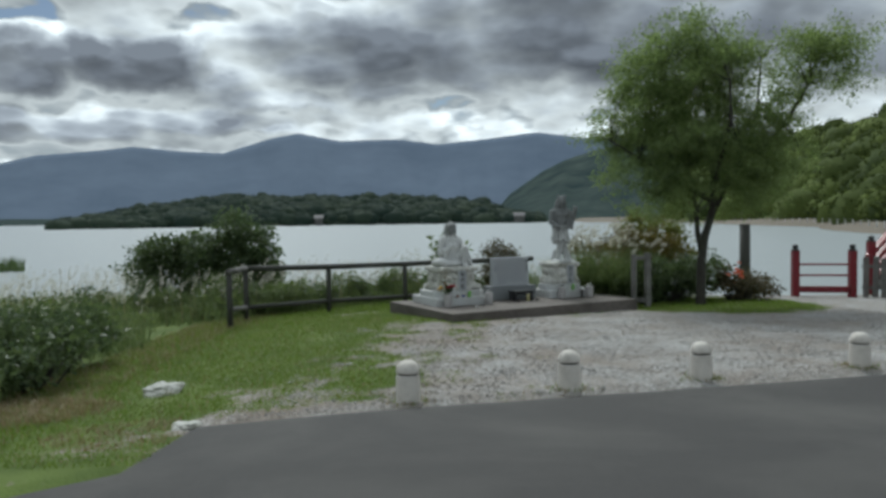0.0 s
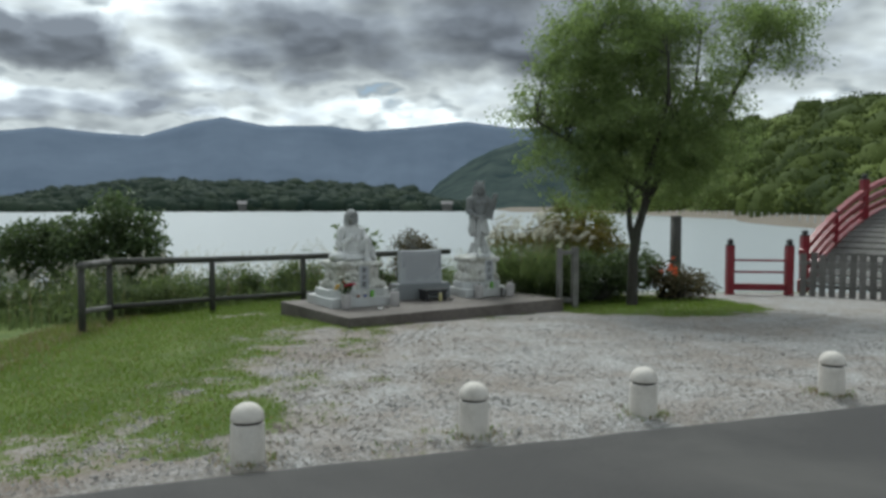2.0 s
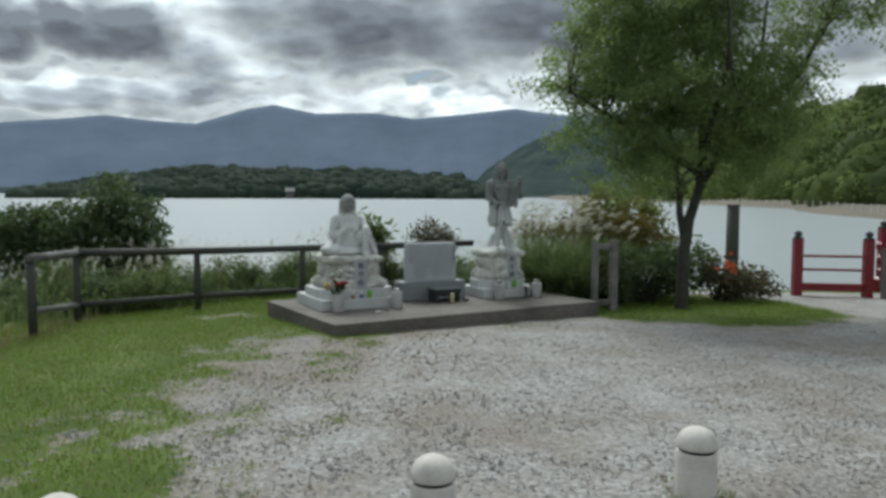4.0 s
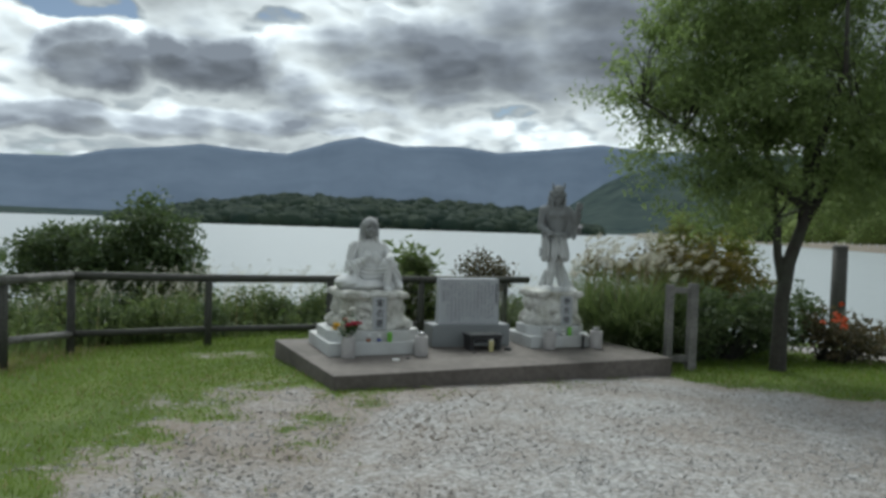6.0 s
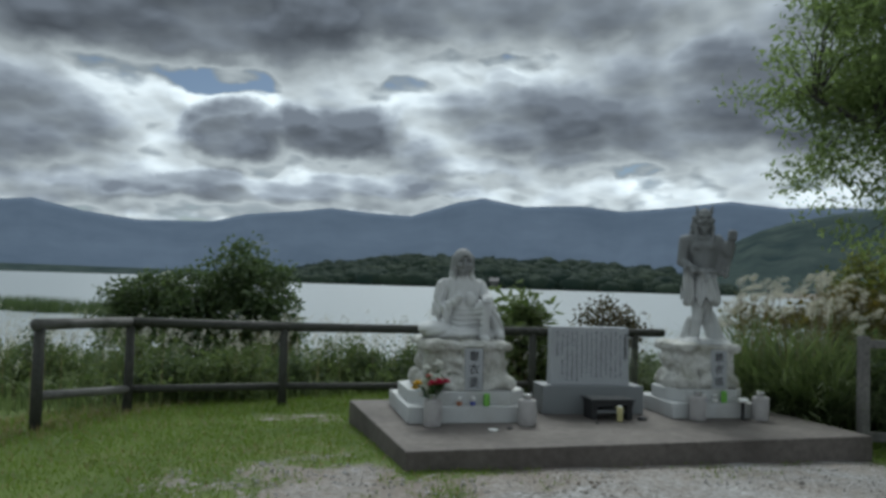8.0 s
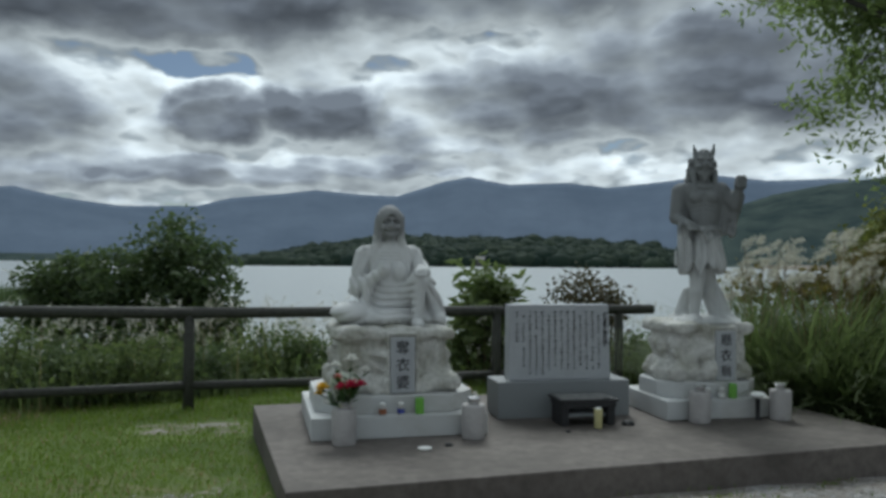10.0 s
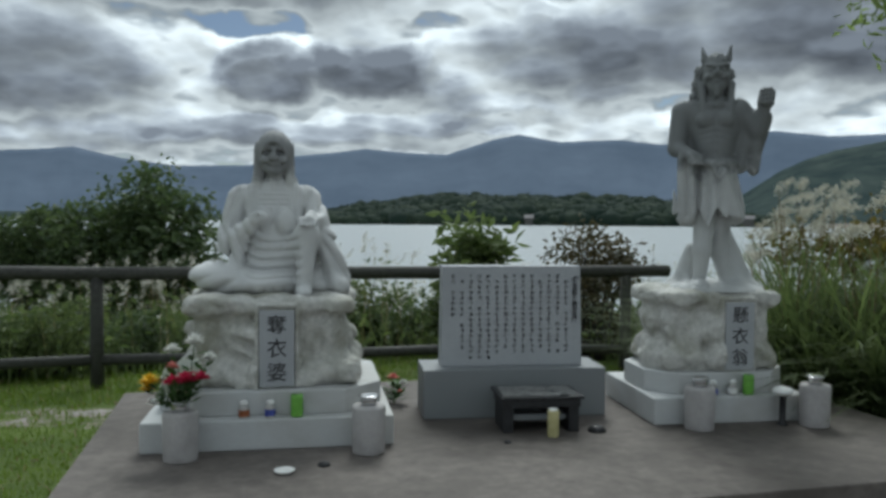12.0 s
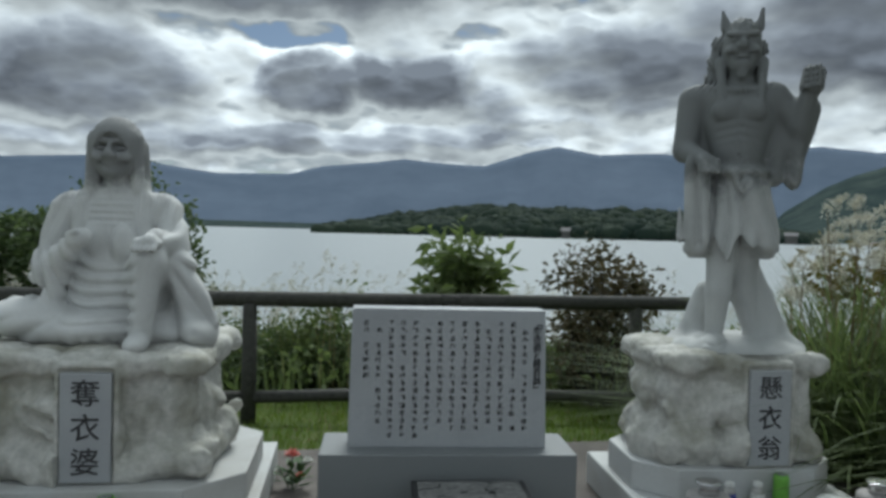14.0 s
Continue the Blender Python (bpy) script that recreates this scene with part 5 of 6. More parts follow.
def make_lake_posts():
    for x, y, top in ((9.22, 23.84, 1.2), (6.5, 24.1, 1.28)):
        p = thing("wooden_post", pose(x, y, 0, 0, 0, 20), "thick dark mossy wooden post by the lake", "post", "posts by the lake")
        part("shaft", tube(bmesh.new(), [(0, 0, -1.6), (0, 0, -0.2), (0, 0, top - 0.06)], [0.17, 0.16, 0.155], 14, 0.05, 3), FENCE_WOOD, p, smooth=True)
        part("cap", lathe([(0.165, top - 0.06), (0.165, top - 0.02), (0.12, top)], 14), GREY_WOOD, p, "grey weathered cap")


make_post_frame()
make_red_rail()
make_bridge()
make_pickets()
make_lake_posts()
def field_stone(x, y, r, h, seed):
    """A flat broken stone lying in the grass."""
    bm = bmesh.new()
    bmesh.ops.create_icosphere(bm, subdivisions=3, radius=1.0)
    for v in bm.verts:
        n = noise.fractal(v.co * 1.3 + Vector((seed, 0, 0)), 1.0, 2.0, 3)
        v.co = Vector((v.co.x * r * (1 + 0.5 * n), v.co.y * r * 0.7 * (1 + 0.4 * n), max(-0.5, min(0.8, v.co.z)) * h * (1 + 0.6 * n)))
    k = part("stone", bm, ROCK)
    k.matrix_basis = pose(x, y, ground_at(x, y) + h * 0.3, 0, 0, 25 * seed)
    tagged(k, "flat pale broken stone lying in the grass", "stone", "pale stones in the grass")


field_stone(-3.2, 8.75, 0.22, 0.1, 1)
field_stone(-2.3, 6.85, 0.13, 0.045, 2)

# ---- plants ----
def leaf_mesh(name, centres, size, mat, parent, seed, long=2.2, droop=0.0, spread=1.0, label=""):
    """Many small pointed leaves, each a folded blade of its own."""
    rng = np.random.RandomState(seed)
    c = np.asarray(centres, float)
    n = len(c)
    d = rng.normal(size=(n, 3))
    d[:, 2] = d[:, 2] * spread - droop
    d /= np.linalg.norm(d, axis=1)[:, None]
    s = np.cross(d, rng.normal(size=(n, 3)))
    s /= np.linalg.norm(s, axis=1)[:, None] + 1e-9
    l = size * rng.uniform(0.7, 1.3, (n, 1))
    w = l / long
    up = np.cross(s, d) * w * 0.25
    v = np.stack([c, c + d * l * 0.5 + s * w * 0.5 + up, c + d * l, c + d * l * 0.5 - s * w * 0.5 + up], 1).reshape(-1, 3)
    i = np.arange(n) * 4
    f = np.concatenate([np.stack([i, i + 1, i + 2], 1), np.stack([i, i + 2, i + 3], 1)])
    return mesh_part(name, v.tolist(), f.tolist(), mat, parent, label)


def blade_mesh(name, roots, heights, lean, width, mat, parent, seed, curl=1.0, label="", segs=3):
    """Grass blades that rise and bend over."""
    rng = np.random.RandomState(seed)
    roots = np.asarray(roots, float)
    n = len(roots)
    a = rng.uniform(0, 2 * math.pi, n)
    out = np.stack([np.cos(a), np.sin(a), np.zeros(n)], 1)
    side = np.stack([-np.sin(a), np.cos(a), np.zeros(n)], 1)
    h = np.asarray(heights)[:, None]
    le = lean * rng.uniform(0.2, 1.2, (n, 1))
    rows = []
    for k in range(segs + 1):
        t = k / segs
        p = roots + np.array([0, 0, 1.0]) * h * (t - 0.35 * curl * le * t * t) + out * h * le * t ** 2
        w = width * (1 - t) ** 0.7 * 0.5 if k < segs else 0.0
        rows += [p - side * w, p + side * w] if k < segs else [p]
    m = 2 * segs + 1
    v = np.stack(rows, 1).reshape(-1, 3)
    i = np.arange(n) * m
    f = []
    for k in range(segs - 1):
        f.append(np.stack([i + 2 * k, i + 2 * k + 1, i + 2 * k + 3, i + 2 * k + 2], 1))
    faces = np.concatenate(f).tolist() if f else []
    faces += np.stack([i + 2 * segs - 2, i + 2 * segs - 1, i + 2 * segs], 1).tolist()
    return mesh_part(name, v.tolist(), faces, mat, parent, label)


TREE_LEAF = leaf_material("tree_leaves", (0.11, 0.152, 0.06), (0.275, 0.35, 0.15), 0.6)
BUSH_LEAF = leaf_material("bush_leaves", (0.045, 0.075, 0.034), (0.13, 0.17, 0.075), 0.38, 0.4)
SHRUB_LEAF = leaf_material("shrub_leaves", (0.066, 0.1, 0.038), (0.19, 0.235, 0.095), 0.42)
YELLOW_LEAF = leaf_material("yellow_green_leaves", (0.08, 0.095, 0.025), (0.25, 0.26, 0.075), 0.45)
RED_LEAF = leaf_material("reddish_leaves", (0.05, 0.055, 0.03), (0.14, 0.105, 0.062), 0.35)
ORANGE_LEAF = leaf_material("autumn_leaves", (0.07, 0.062, 0.018), (0.21, 0.165, 0.045), 0.4)
REED = leaf_material("reed_blades", (0.075, 0.108, 0.045), (0.19, 0.235, 0.105), 0.45)
DRY = leaf_material("dry_grass", (0.14, 0.1, 0.055), (0.32, 0.25, 0.15), 0.3)
PLUME = leaf_material("pampas_plumes", (0.57, 0.54, 0.47), (0.84, 0.81, 0.73), 0.08)
LAWN = leaf_material("lawn_blades", (0.09, 0.142, 0.021), (0.16, 0.222, 0.038), 0.5)


def cluster(rng, lobes, count, shell=0.5):
    """Points in round lobes (x, y, z, rx, ry, rz), thicker towards their skin."""
    pts = []
    vol = [l[3] * l[4] * l[5] for l in lobes]
    for l, v in zip(lobes, vol):
        for _ in range(int(count * v / sum(vol))):
            d = Vector((rng.gauss(0, 1), rng.gauss(0, 1), rng.gauss(0, 1))).normalized() * rng.random() ** shell
            pts.append((l[0] + d.x * l[3], l[1] + d.y * l[4], l[2] + d.z * l[5]))
    return pts


def make_tree():
    base = Vector((5.68, 17.2, 0))
    z0 = ground_at(base.x, base.y)
    t = thing("willow_tree", pose(0, 0, 0), "slender-leaved green tree with forked dark trunk", "tree")
    rng = random.Random(21)
    z0 -= 0.25
    trunk = [(0, 0, z0), (0.0, 0, z0 + 0.35), (0.01, 0, 0.45), (0.08, 0, 1.0), (0.24, 0, 1.5), (0.3, 0.02, 2.1), (0.27, 0.05, 3.0), (0.1, 0, 4.1), (-0.1, 0, 5.2)]
    part("trunk", tube(bmesh.new(), [base + Vector(p) for p in trunk], [0.16, 0.115, 0.1, 0.09, 0.08, 0.07, 0.055, 0.035, 0.016], 12, 0.12, 1), BARK, t, smooth=True)
    limbs = [
        [(0.02, 0, 0.68), (-0.07, 0, 1.1), (-0.1, 0, 1.6), (-0.28, -0.05, 2.5), (-0.6, 0, 3.5), (-0.8, 0.1, 4.7)],
        [(0.26, 0, 1.55), (0.6, 0.1, 2.1), (1.0, 0.2, 2.8), (1.3, 0.2, 3.7), (1.4, 0.2, 4.9)],
        [(0.3, 0, 2.0), (0.9, -0.1, 2.6), (1.75, -0.2, 3.4), (2.3, -0.1, 4.3), (2.6, 0, 5.2)],
        [(0.28, -0.02, 1.75), (-0.3, -0.2, 2.1), (-0.9, -0.3, 2.45), (-1.45, -0.3, 2.75), (-2.0, -0.2, 3.1)],
        [(0.28, 0.05, 2.6), (0.5, 0.4, 3.6), (0.6, 0.5, 4.6), (0.5, 0.4, 5.5)],
        [(0.28, 0, 1.9), (0.2, -0.6, 2.6), (0.3, -1.0, 3.4), (0.2, -1.2, 4.2)],
        [(-0.2, -0.05, 2.2), (-0.7, -0.3, 2.1), (-1.1, -0.2, 1.9)],
    ]
    for k, l in enumerate(limbs):
        n = len(l)
        part("limb", tube(bmesh.new(), [base + Vector(p) for p in l], [0.06 * (1 - i / n) + 0.01 for i in range(n)], 8, 0.1, k), BARK, t, smooth=True)
    lobes = [(5.2, 17.3, 4.35, 1.35, 1.35, 1.1), (5.1, 17.2, 5.4, 0.65, 0.8, 0.55), (6.3, 17.3, 5.2, 0.65, 0.8, 0.6), (6.1, 17.4, 4.6, 0.85, 1.0, 0.75), (4.2, 17.1, 3.6, 0.85, 1.0, 0.6), (3.7, 17.2, 3.1, 0.5, 0.6, 0.4), (4.45, 17.1, 4.4, 0.7, 0.9, 0.6),
             (5.4, 16.9, 3.1, 1.4, 1.3, 0.65), (6.6, 17.3, 3.3, 0.95, 1.1, 0.8), (4.2, 17.3, 2.45, 0.6, 0.7, 0.4), (4.55, 17.0, 1.9, 0.6, 0.6, 0.5), (6.6, 17.4, 2.35, 0.85, 0.9, 0.5), (5.3, 16.6, 2.35, 0.9, 0.6, 0.35), (4.75, 17.0, 2.9, 0.8, 0.8, 0.4),
             (6.2, 16.9, 2.8, 1.0, 0.9, 0.45), (7.1, 17.4, 2.3, 0.65, 0.7, 0.6), (5.25, 17.0, 1.85, 0.7, 0.7, 0.4), (6.35, 17.2, 1.85, 0.75, 0.7, 0.45), (7.3, 17.3, 3.3, 0.7, 0.8, 0.6), (7.7, 17.4, 2.7, 0.5, 0.6, 0.45)]
    side = [(8.0, 17.2, 4.95, 0.75, 0.8, 0.75), (7.5, 17.2, 4.1, 0.5, 0.6, 0.5), (8.75, 17.3, 5.2, 0.6, 0.6, 0.45), (8.8, 17.3, 4.4, 0.4, 0.5, 0.4)]
    # twig ends first, then leaves strung round them
    ends = [Vector(p) for p in cluster(rng, lobes, 670, 0.3)] + [Vector(p) for p in cluster(rng, side, 95, 0.5)]
    bm = bmesh.new()
    nodes = [base + Vector(p) for l in limbs for p in l[2:]]
    leaves = []
    for k, e in enumerate(ends):
        near = min(nodes, key=lambda p: (p - e).length + 0.4 * max(0, p.z - e.z))
        mid = near.lerp(e, 0.5) + Vector((rng.uniform(-0.12, 0.12), rng.uniform(-0.12, 0.12), 0.12))
        if k % 2 == 0 or e.x > 7.3:
            tube(bm, [near, mid, e], [0.014, 0.009, 0.004], 4) if len(bm.verts) < 12 else quick_tube(bm, [near, mid, e], [0.014, 0.009, 0.004])
        d = Vector((rng.gauss(0, 1), rng.gauss(0, 1), rng.uniform(-0.9, 0.5))).normalized()
        for _ in range(118 if e.x < 7.3 else 100):
            s = rng.uniform(-0.5, 0.5)
            q = e + d * s + Vector((rng.gauss(0, 0.092), rng.gauss(0, 0.092), rng.gauss(0, 0.075)))
            leaves.append(q)
    part("branchwork", bm, BARK, t)
    leaf_mesh("crown", leaves, 0.085, TREE_LEAF, t, 5, 3.0, 0.35, label="feathery crown of narrow green leaves")


def quick_tube(bm, pts, radii, sides=4):
    rings = []
    for i, (p, r) in enumerate(zip(pts, radii)):
        rings.append([bm.verts.new(p + Vector((math.cos(2 * math.pi * k / sides), math.sin(2 * math.pi * k / sides), 0)) * r) for k in range(sides)])
    for a, b in zip(rings, rings[1:]):
        for k in range(sides):
            bm.faces.new((a[k], a[(k + 1) % sides], b[(k + 1) % sides], b[k]))


def make_bush(name, label, lobes, mat, leaf, count, seed, long=2.0, stems=9, group="", spread=0.6):
    rng = random.Random(seed)
    x, y = lobes[0][0], lobes[0][1]
    t = thing(name, pose(0, 0, 0), label, "bush", group)
    ends = cluster(rng, lobes, max(40, count // 45), 0.35)
    bm = bmesh.new()
    for e in ends[:: max(1, len(ends) // (stems * 6))]:
        g = Vector((x + (e[0] - x) * 0.35, y + (e[1] - y) * 0.35, 0))
        g.z = ground_at(g.x, g.y) - 0.05
        e = Vector(e)
        quick_tube(bm, [g, g.lerp(e, 0.5) + Vector((rng.uniform(-0.1, 0.1), rng.uniform(-0.1, 0.1), 0.08)), e], [0.018, 0.012, 0.004])
    part("stem_growth", bm, BARK, t)
    pts = []
    for e in ends:
        r = rng.uniform(0.1, 0.2) * (leaf / 0.09) ** 0.5
        for _ in range(45):
            d = Vector((rng.gauss(0, 1), rng.gauss(0, 1), rng.gauss(0, 0.8))).normalized() * r * 1.7 * rng.random() ** 0.6
            pts.append((e[0] + d.x, e[1] + d.y, e[2] + d.z))
    leaf_mesh("foliage", pts, leaf, mat, t, seed, long, 0.1, spread)
    return t


def make_bushes():
    make_bush("broadleaf_bush", "tall dark green bush with gaps beyond the fence",
              [(-6.3, 23.6, 0.95, 0.7, 0.8, 0.85), (-5.7, 23.6, 0.6, 0.65, 0.8, 0.75), (-7.4, 23.5, 0.45, 0.8, 0.9, 0.75), (-8.5, 23.5, 0.4, 0.75, 0.8, 0.75), (-5.3, 23.4, 0.0, 0.6, 0.8, 0.7), (-9.1, 23.6, -0.1, 0.6, 0.7, 0.6), (-6.9, 23.3, -0.3, 1.9, 0.9, 0.6)], BUSH_LEAF, 0.14, 17000, 3)
    make_bush("large_leaf_shrub", "leafy yellow-green shrub rising above the fence rail",
              [(0.15, 21.1, 0.62, 0.36, 0.36, 0.24), (0.1, 21.1, 0.3, 0.4, 0.4, 0.25), (0.15, 21.1, -0.1, 0.35, 0.35, 0.35)], SHRUB_LEAF, 0.19, 1100, 4, 2.7)
    make_bush("reddish_shrub", "reddish-brown and green shrub behind the fence rail",
              [(1.5, 21.3, 0.52, 0.5, 0.4, 0.26), (1.6, 21.3, 0.2, 0.45, 0.4, 0.25), (1.45, 21.3, -0.2, 0.4, 0.4, 0.4)], RED_LEAF, 0.09, 3000, 5, 2.4)
    make_bush("roadside_shrub", "dark green leafy shrub beside the mown grass",
              [(-5.2, 9.6, 0.0, 0.8, 0.9, 0.32), (-6.4, 9.8, 0.05, 0.9, 1.0, 0.42), (-5.6, 11.2, 0.0, 1.0, 0.9, 0.32), (-5.0, 8.9, -0.2, 0.5, 0.5, 0.22)], BUSH_LEAF, 0.1, 8000, 6)
    make_bush("autumn_shrub", "rusty orange and green shrub behind the pampas grass",
              [(5.0, 19.8, 0.75, 0.7, 0.6, 0.45), (5.7, 19.6, 0.6, 0.6, 0.6, 0.4), (5.1, 19.7, 0.2, 0.8, 0.6, 0.5), (3.9, 20.7, 0.65, 0.7, 0.45, 0.35), (4.5, 20.5, 0.75, 0.5, 0.45, 0.35), (4.0, 20.7, 0.1, 0.6, 0.4, 0.5)], ORANGE_LEAF, 0.1, 5200, 7)
    make_bush("undergrowth_shrub", "dense dark green undergrowth beneath the tree",
              [(4.85, 18.3, 0.1, 0.55, 0.6, 0.5), (5.6, 18.6, 0.0, 0.8, 0.6, 0.5), (6.2, 18.9, 0.1, 0.6, 0.6, 0.55), (4.75, 17.7, -0.2, 0.3, 0.35, 0.28)], BUSH_LEAF, 0.09, 7000, 8)
    make_bush("flowering_shrub", "low shrub with reddish leaves at the lakeside",
              [(6.95, 18.6, -0.15, 0.5, 0.5, 0.35), (7.6, 18.9, -0.25, 0.5, 0.5, 0.25)], RED_LEAF, 0.09, 2600, 9)
    make_bush("yellow_shrub", "yellow-green bush behind the tree trunk",
              [(5.2, 20.5, 1.25, 0.55, 0.5, 0.42), (5.9, 20.6, 1.0, 0.55, 0.5, 0.5), (5.3, 20.5, 0.5, 0.7, 0.5, 0.5), (6.0, 20.5, 0.3, 0.6, 0.5, 0.5)], YELLOW_LEAF, 0.1, 5200, 10)
    f = thing("red_flowers", pose(0, 0, 0), "cluster of orange-red flowers on the lakeside shrub", "flowers")
    petal = material("orange_petals", (0.6, 0.08, 0.03), (0.8, 0.2, 0.08), 20, 0.6, 0)
    rng = random.Random(8)
    for k in range(9):
        c = (6.85 + rng.gauss(0, 0.1), 18.15 + rng.gauss(0, 0.08), 0.12 + rng.gauss(0, 0.08))
        leaf_mesh("bloom", [c] * 14, 0.05, petal, f, k, 1.5)


def make_pampas():
    rng = random.Random(12)
    spots = [(3.35, 18.9, 1.75), (3.8, 18.5, 1.85), (4.2, 18.9, 1.9), (3.6, 19.5, 1.9), (4.3, 19.5, 1.8), (4.05, 18.0, 1.35), (3.3, 19.6, 1.6), (4.6, 18.6, 1.5), (3.75, 17.95, 1.0), (3.42, 18.2, 1.2), (3.05, 18.95, 1.45), (4.75, 19.3, 1.75), (5.1, 18.95, 1.6)]
    for k, (x, y, h) in enumerate(spots):
        g = ground_at(x, y)
        t = thing("pampas_grass", pose(0, 0, 0), "clump of arching pampas grass with pale plumes" if h > 1.4 else "low clump of arching green grass blades", "grass", "pampas grass beside the slab")
        roots = [(x + rng.gauss(0, 0.1), y + rng.gauss(0, 0.1), g) for _ in range(480)]
        blade_mesh("blades", roots, [h * rng.uniform(0.4, 1.0) for _ in roots], 1.4, 0.028, REED, t, k + 30, 1.0, segs=6)
        pts = []
        bm = bmesh.new()
        for j in range(10 if h > 1.7 else 4 if h > 1.4 else 0):
            a = rng.uniform(0, 6.28)
            top = Vector((x + 0.38 * math.cos(a) * rng.random(), y + 0.38 * math.sin(a) * rng.random(), g + h * rng.uniform(0.72, 1.0)))
            root = Vector((x, y, g))
            quick_tube(bm, [root, root.lerp(top, 0.6), top], [0.005, 0.004, 0.003])
            lean = Vector((rng.uniform(-0.5, 0.7), rng.uniform(-0.4, 0.4), 1)).normalized()
            size, droop = rng.uniform(0.12, 0.22), rng.uniform(0.04, 0.16)
            for _ in range(110):
                s = rng.random()
                pts.append(top + lean * (s * size - 0.04) + Vector((droop * s * s, 0, -0.6 * droop * s * s)) + Vector((rng.gauss(0, 0.026), rng.gauss(0, 0.026), rng.gauss(0, 0.016))) * (1.15 - s))
        if not pts:
            bm.free()
            continue
        part("stalks", bm, DRY, t)
        leaf_mesh("plumes", pts, 0.045, PLUME, t, k, 6.0, -0.5, label="feathery pale plumes")


def make_lake_reeds():
    """Tall grass and weeds between the fence and the water, and at the edge of the lawn."""
    rng = random.Random(31)
    roots, hs, dry_r, dry_h, weeds, plumes = [], [], [], [], [], []
    while len(roots) < 26000:
        x, y = rng.uniform(-16, 5.2), rng.uniform(8, 26.5)
        if x > -4.6:
            line = float(np.interp(x, [-4.6, -4.3, -2.65, 2.4, 5.2], [16.2, 17.5, 18.5, 21.0, 20.2]))
            if y < line + 0.2:
                continue
        elif y < 16.5 and x > -4.9 - 0.35 * (1 + math.sin(y * 1.3)) - max(0, y - 12) * 0.12:
            continue
        g = ground_at(x, y)
        if g < LAKE - 0.25:
            continue
        clump = noise.noise(Vector((x * 0.6, y * 0.6, 2)))
        h = (0.42 + 0.3 * clump) * rng.uniform(0.6, 1.25)
        if x > -4.6:
            h *= 1.1
        roots.append((x, y, g))
        hs.append(max(0.18, h))
        if rng.random() < 0.28 and clump > -0.2:
            weeds += [(x + rng.gauss(0, 0.15), y + rng.gauss(0, 0.15), g + max(0.1, h) * rng.uniform(0.4, 1.05)) for _ in range(4)]
        if rng.random() < (0.14 if -5 < x < 1.5 and y > 20 else 0.08 if x < -7.5 else 0.05):
            top = Vector((x, y, g + h + rng.uniform(0.25, 0.75)))
            dry_r.append((x, y, g))
            dry_h.append(top.z - g)
            way = rng.uniform(-0.03, 0.14)
            plumes += [top + Vector((way * s + rng.gauss(0, 0.012), rng.gauss(0, 0.012), 0.15 * s - 0.1)) for s in [rng.random() for _ in range(22)]]
    s = tagged(new("lakeside_grass"), "tall green lakeside grass, weeds and pale seed heads", "grass", kind="stuff")
    blade_mesh("blades", roots, hs, 0.55, 0.02, REED, s, 3)
    blade_mesh("dry_stalks", dry_r, dry_h, 0.12, 0.008, DRY, s, 4)
    leaf_mesh("weeds", weeds, 0.1, SHRUB_LEAF, s, 5, 2.0)
    leaf_mesh("seed_heads", plumes, 0.045, PLUME, s, 6, 5.0)


def make_reed_bed():
    rng = random.Random(91)
    roots = []
    while len(roots) < 2600:
        u, v = rng.uniform(-1, 1), rng.uniform(-1, 1)
        if u * u + v * v < 1 + 0.3 * math.sin(u * 9):
            roots.append((-35 + 9 * u - 1.5 * v, 50 - 1.5 * u + 2.5 * v, LAKE - 0.05))
    s = tagged(new("reed_bed"), "low bed of dark reeds standing in the lake", "reeds", kind="stuff")
    blade_mesh("blades", roots, [rng.uniform(0.5, 1.1) for _ in roots], 0.3, 0.06, BUSH_LEAF, s, 12)


def make_fence_weeds():
    """Leafy weeds that crowd behind the fence."""
    rng = random.Random(44)
    for k in range(26):
        f = k / 25
        x = -8.5 + 11.0 * f
        y = float(np.interp(x, [-9, -4.3, -2.65, 2.5], [18.5, 18.0, 19.3, 22.0])) + rng.uniform(0.1, 0.9)
        g = ground_at(x, y)
        h = rng.uniform(0.55, 0.95) if x < 0 else rng.uniform(0.45, 0.75)
        make_bush("lakeside_weed", "leafy green weeds crowding behind the rail fence", [(x, y, g + h * 0.55, 0.45, 0.4, h * 0.5), (x + rng.uniform(-0.3, 0.3), y, g + h * 0.3, 0.4, 0.35, h * 0.35)], SHRUB_LEAF if k % 3 else BUSH_LEAF, 0.075, 1500, 50 + k, 2.2, 3, "weeds behind the fence")


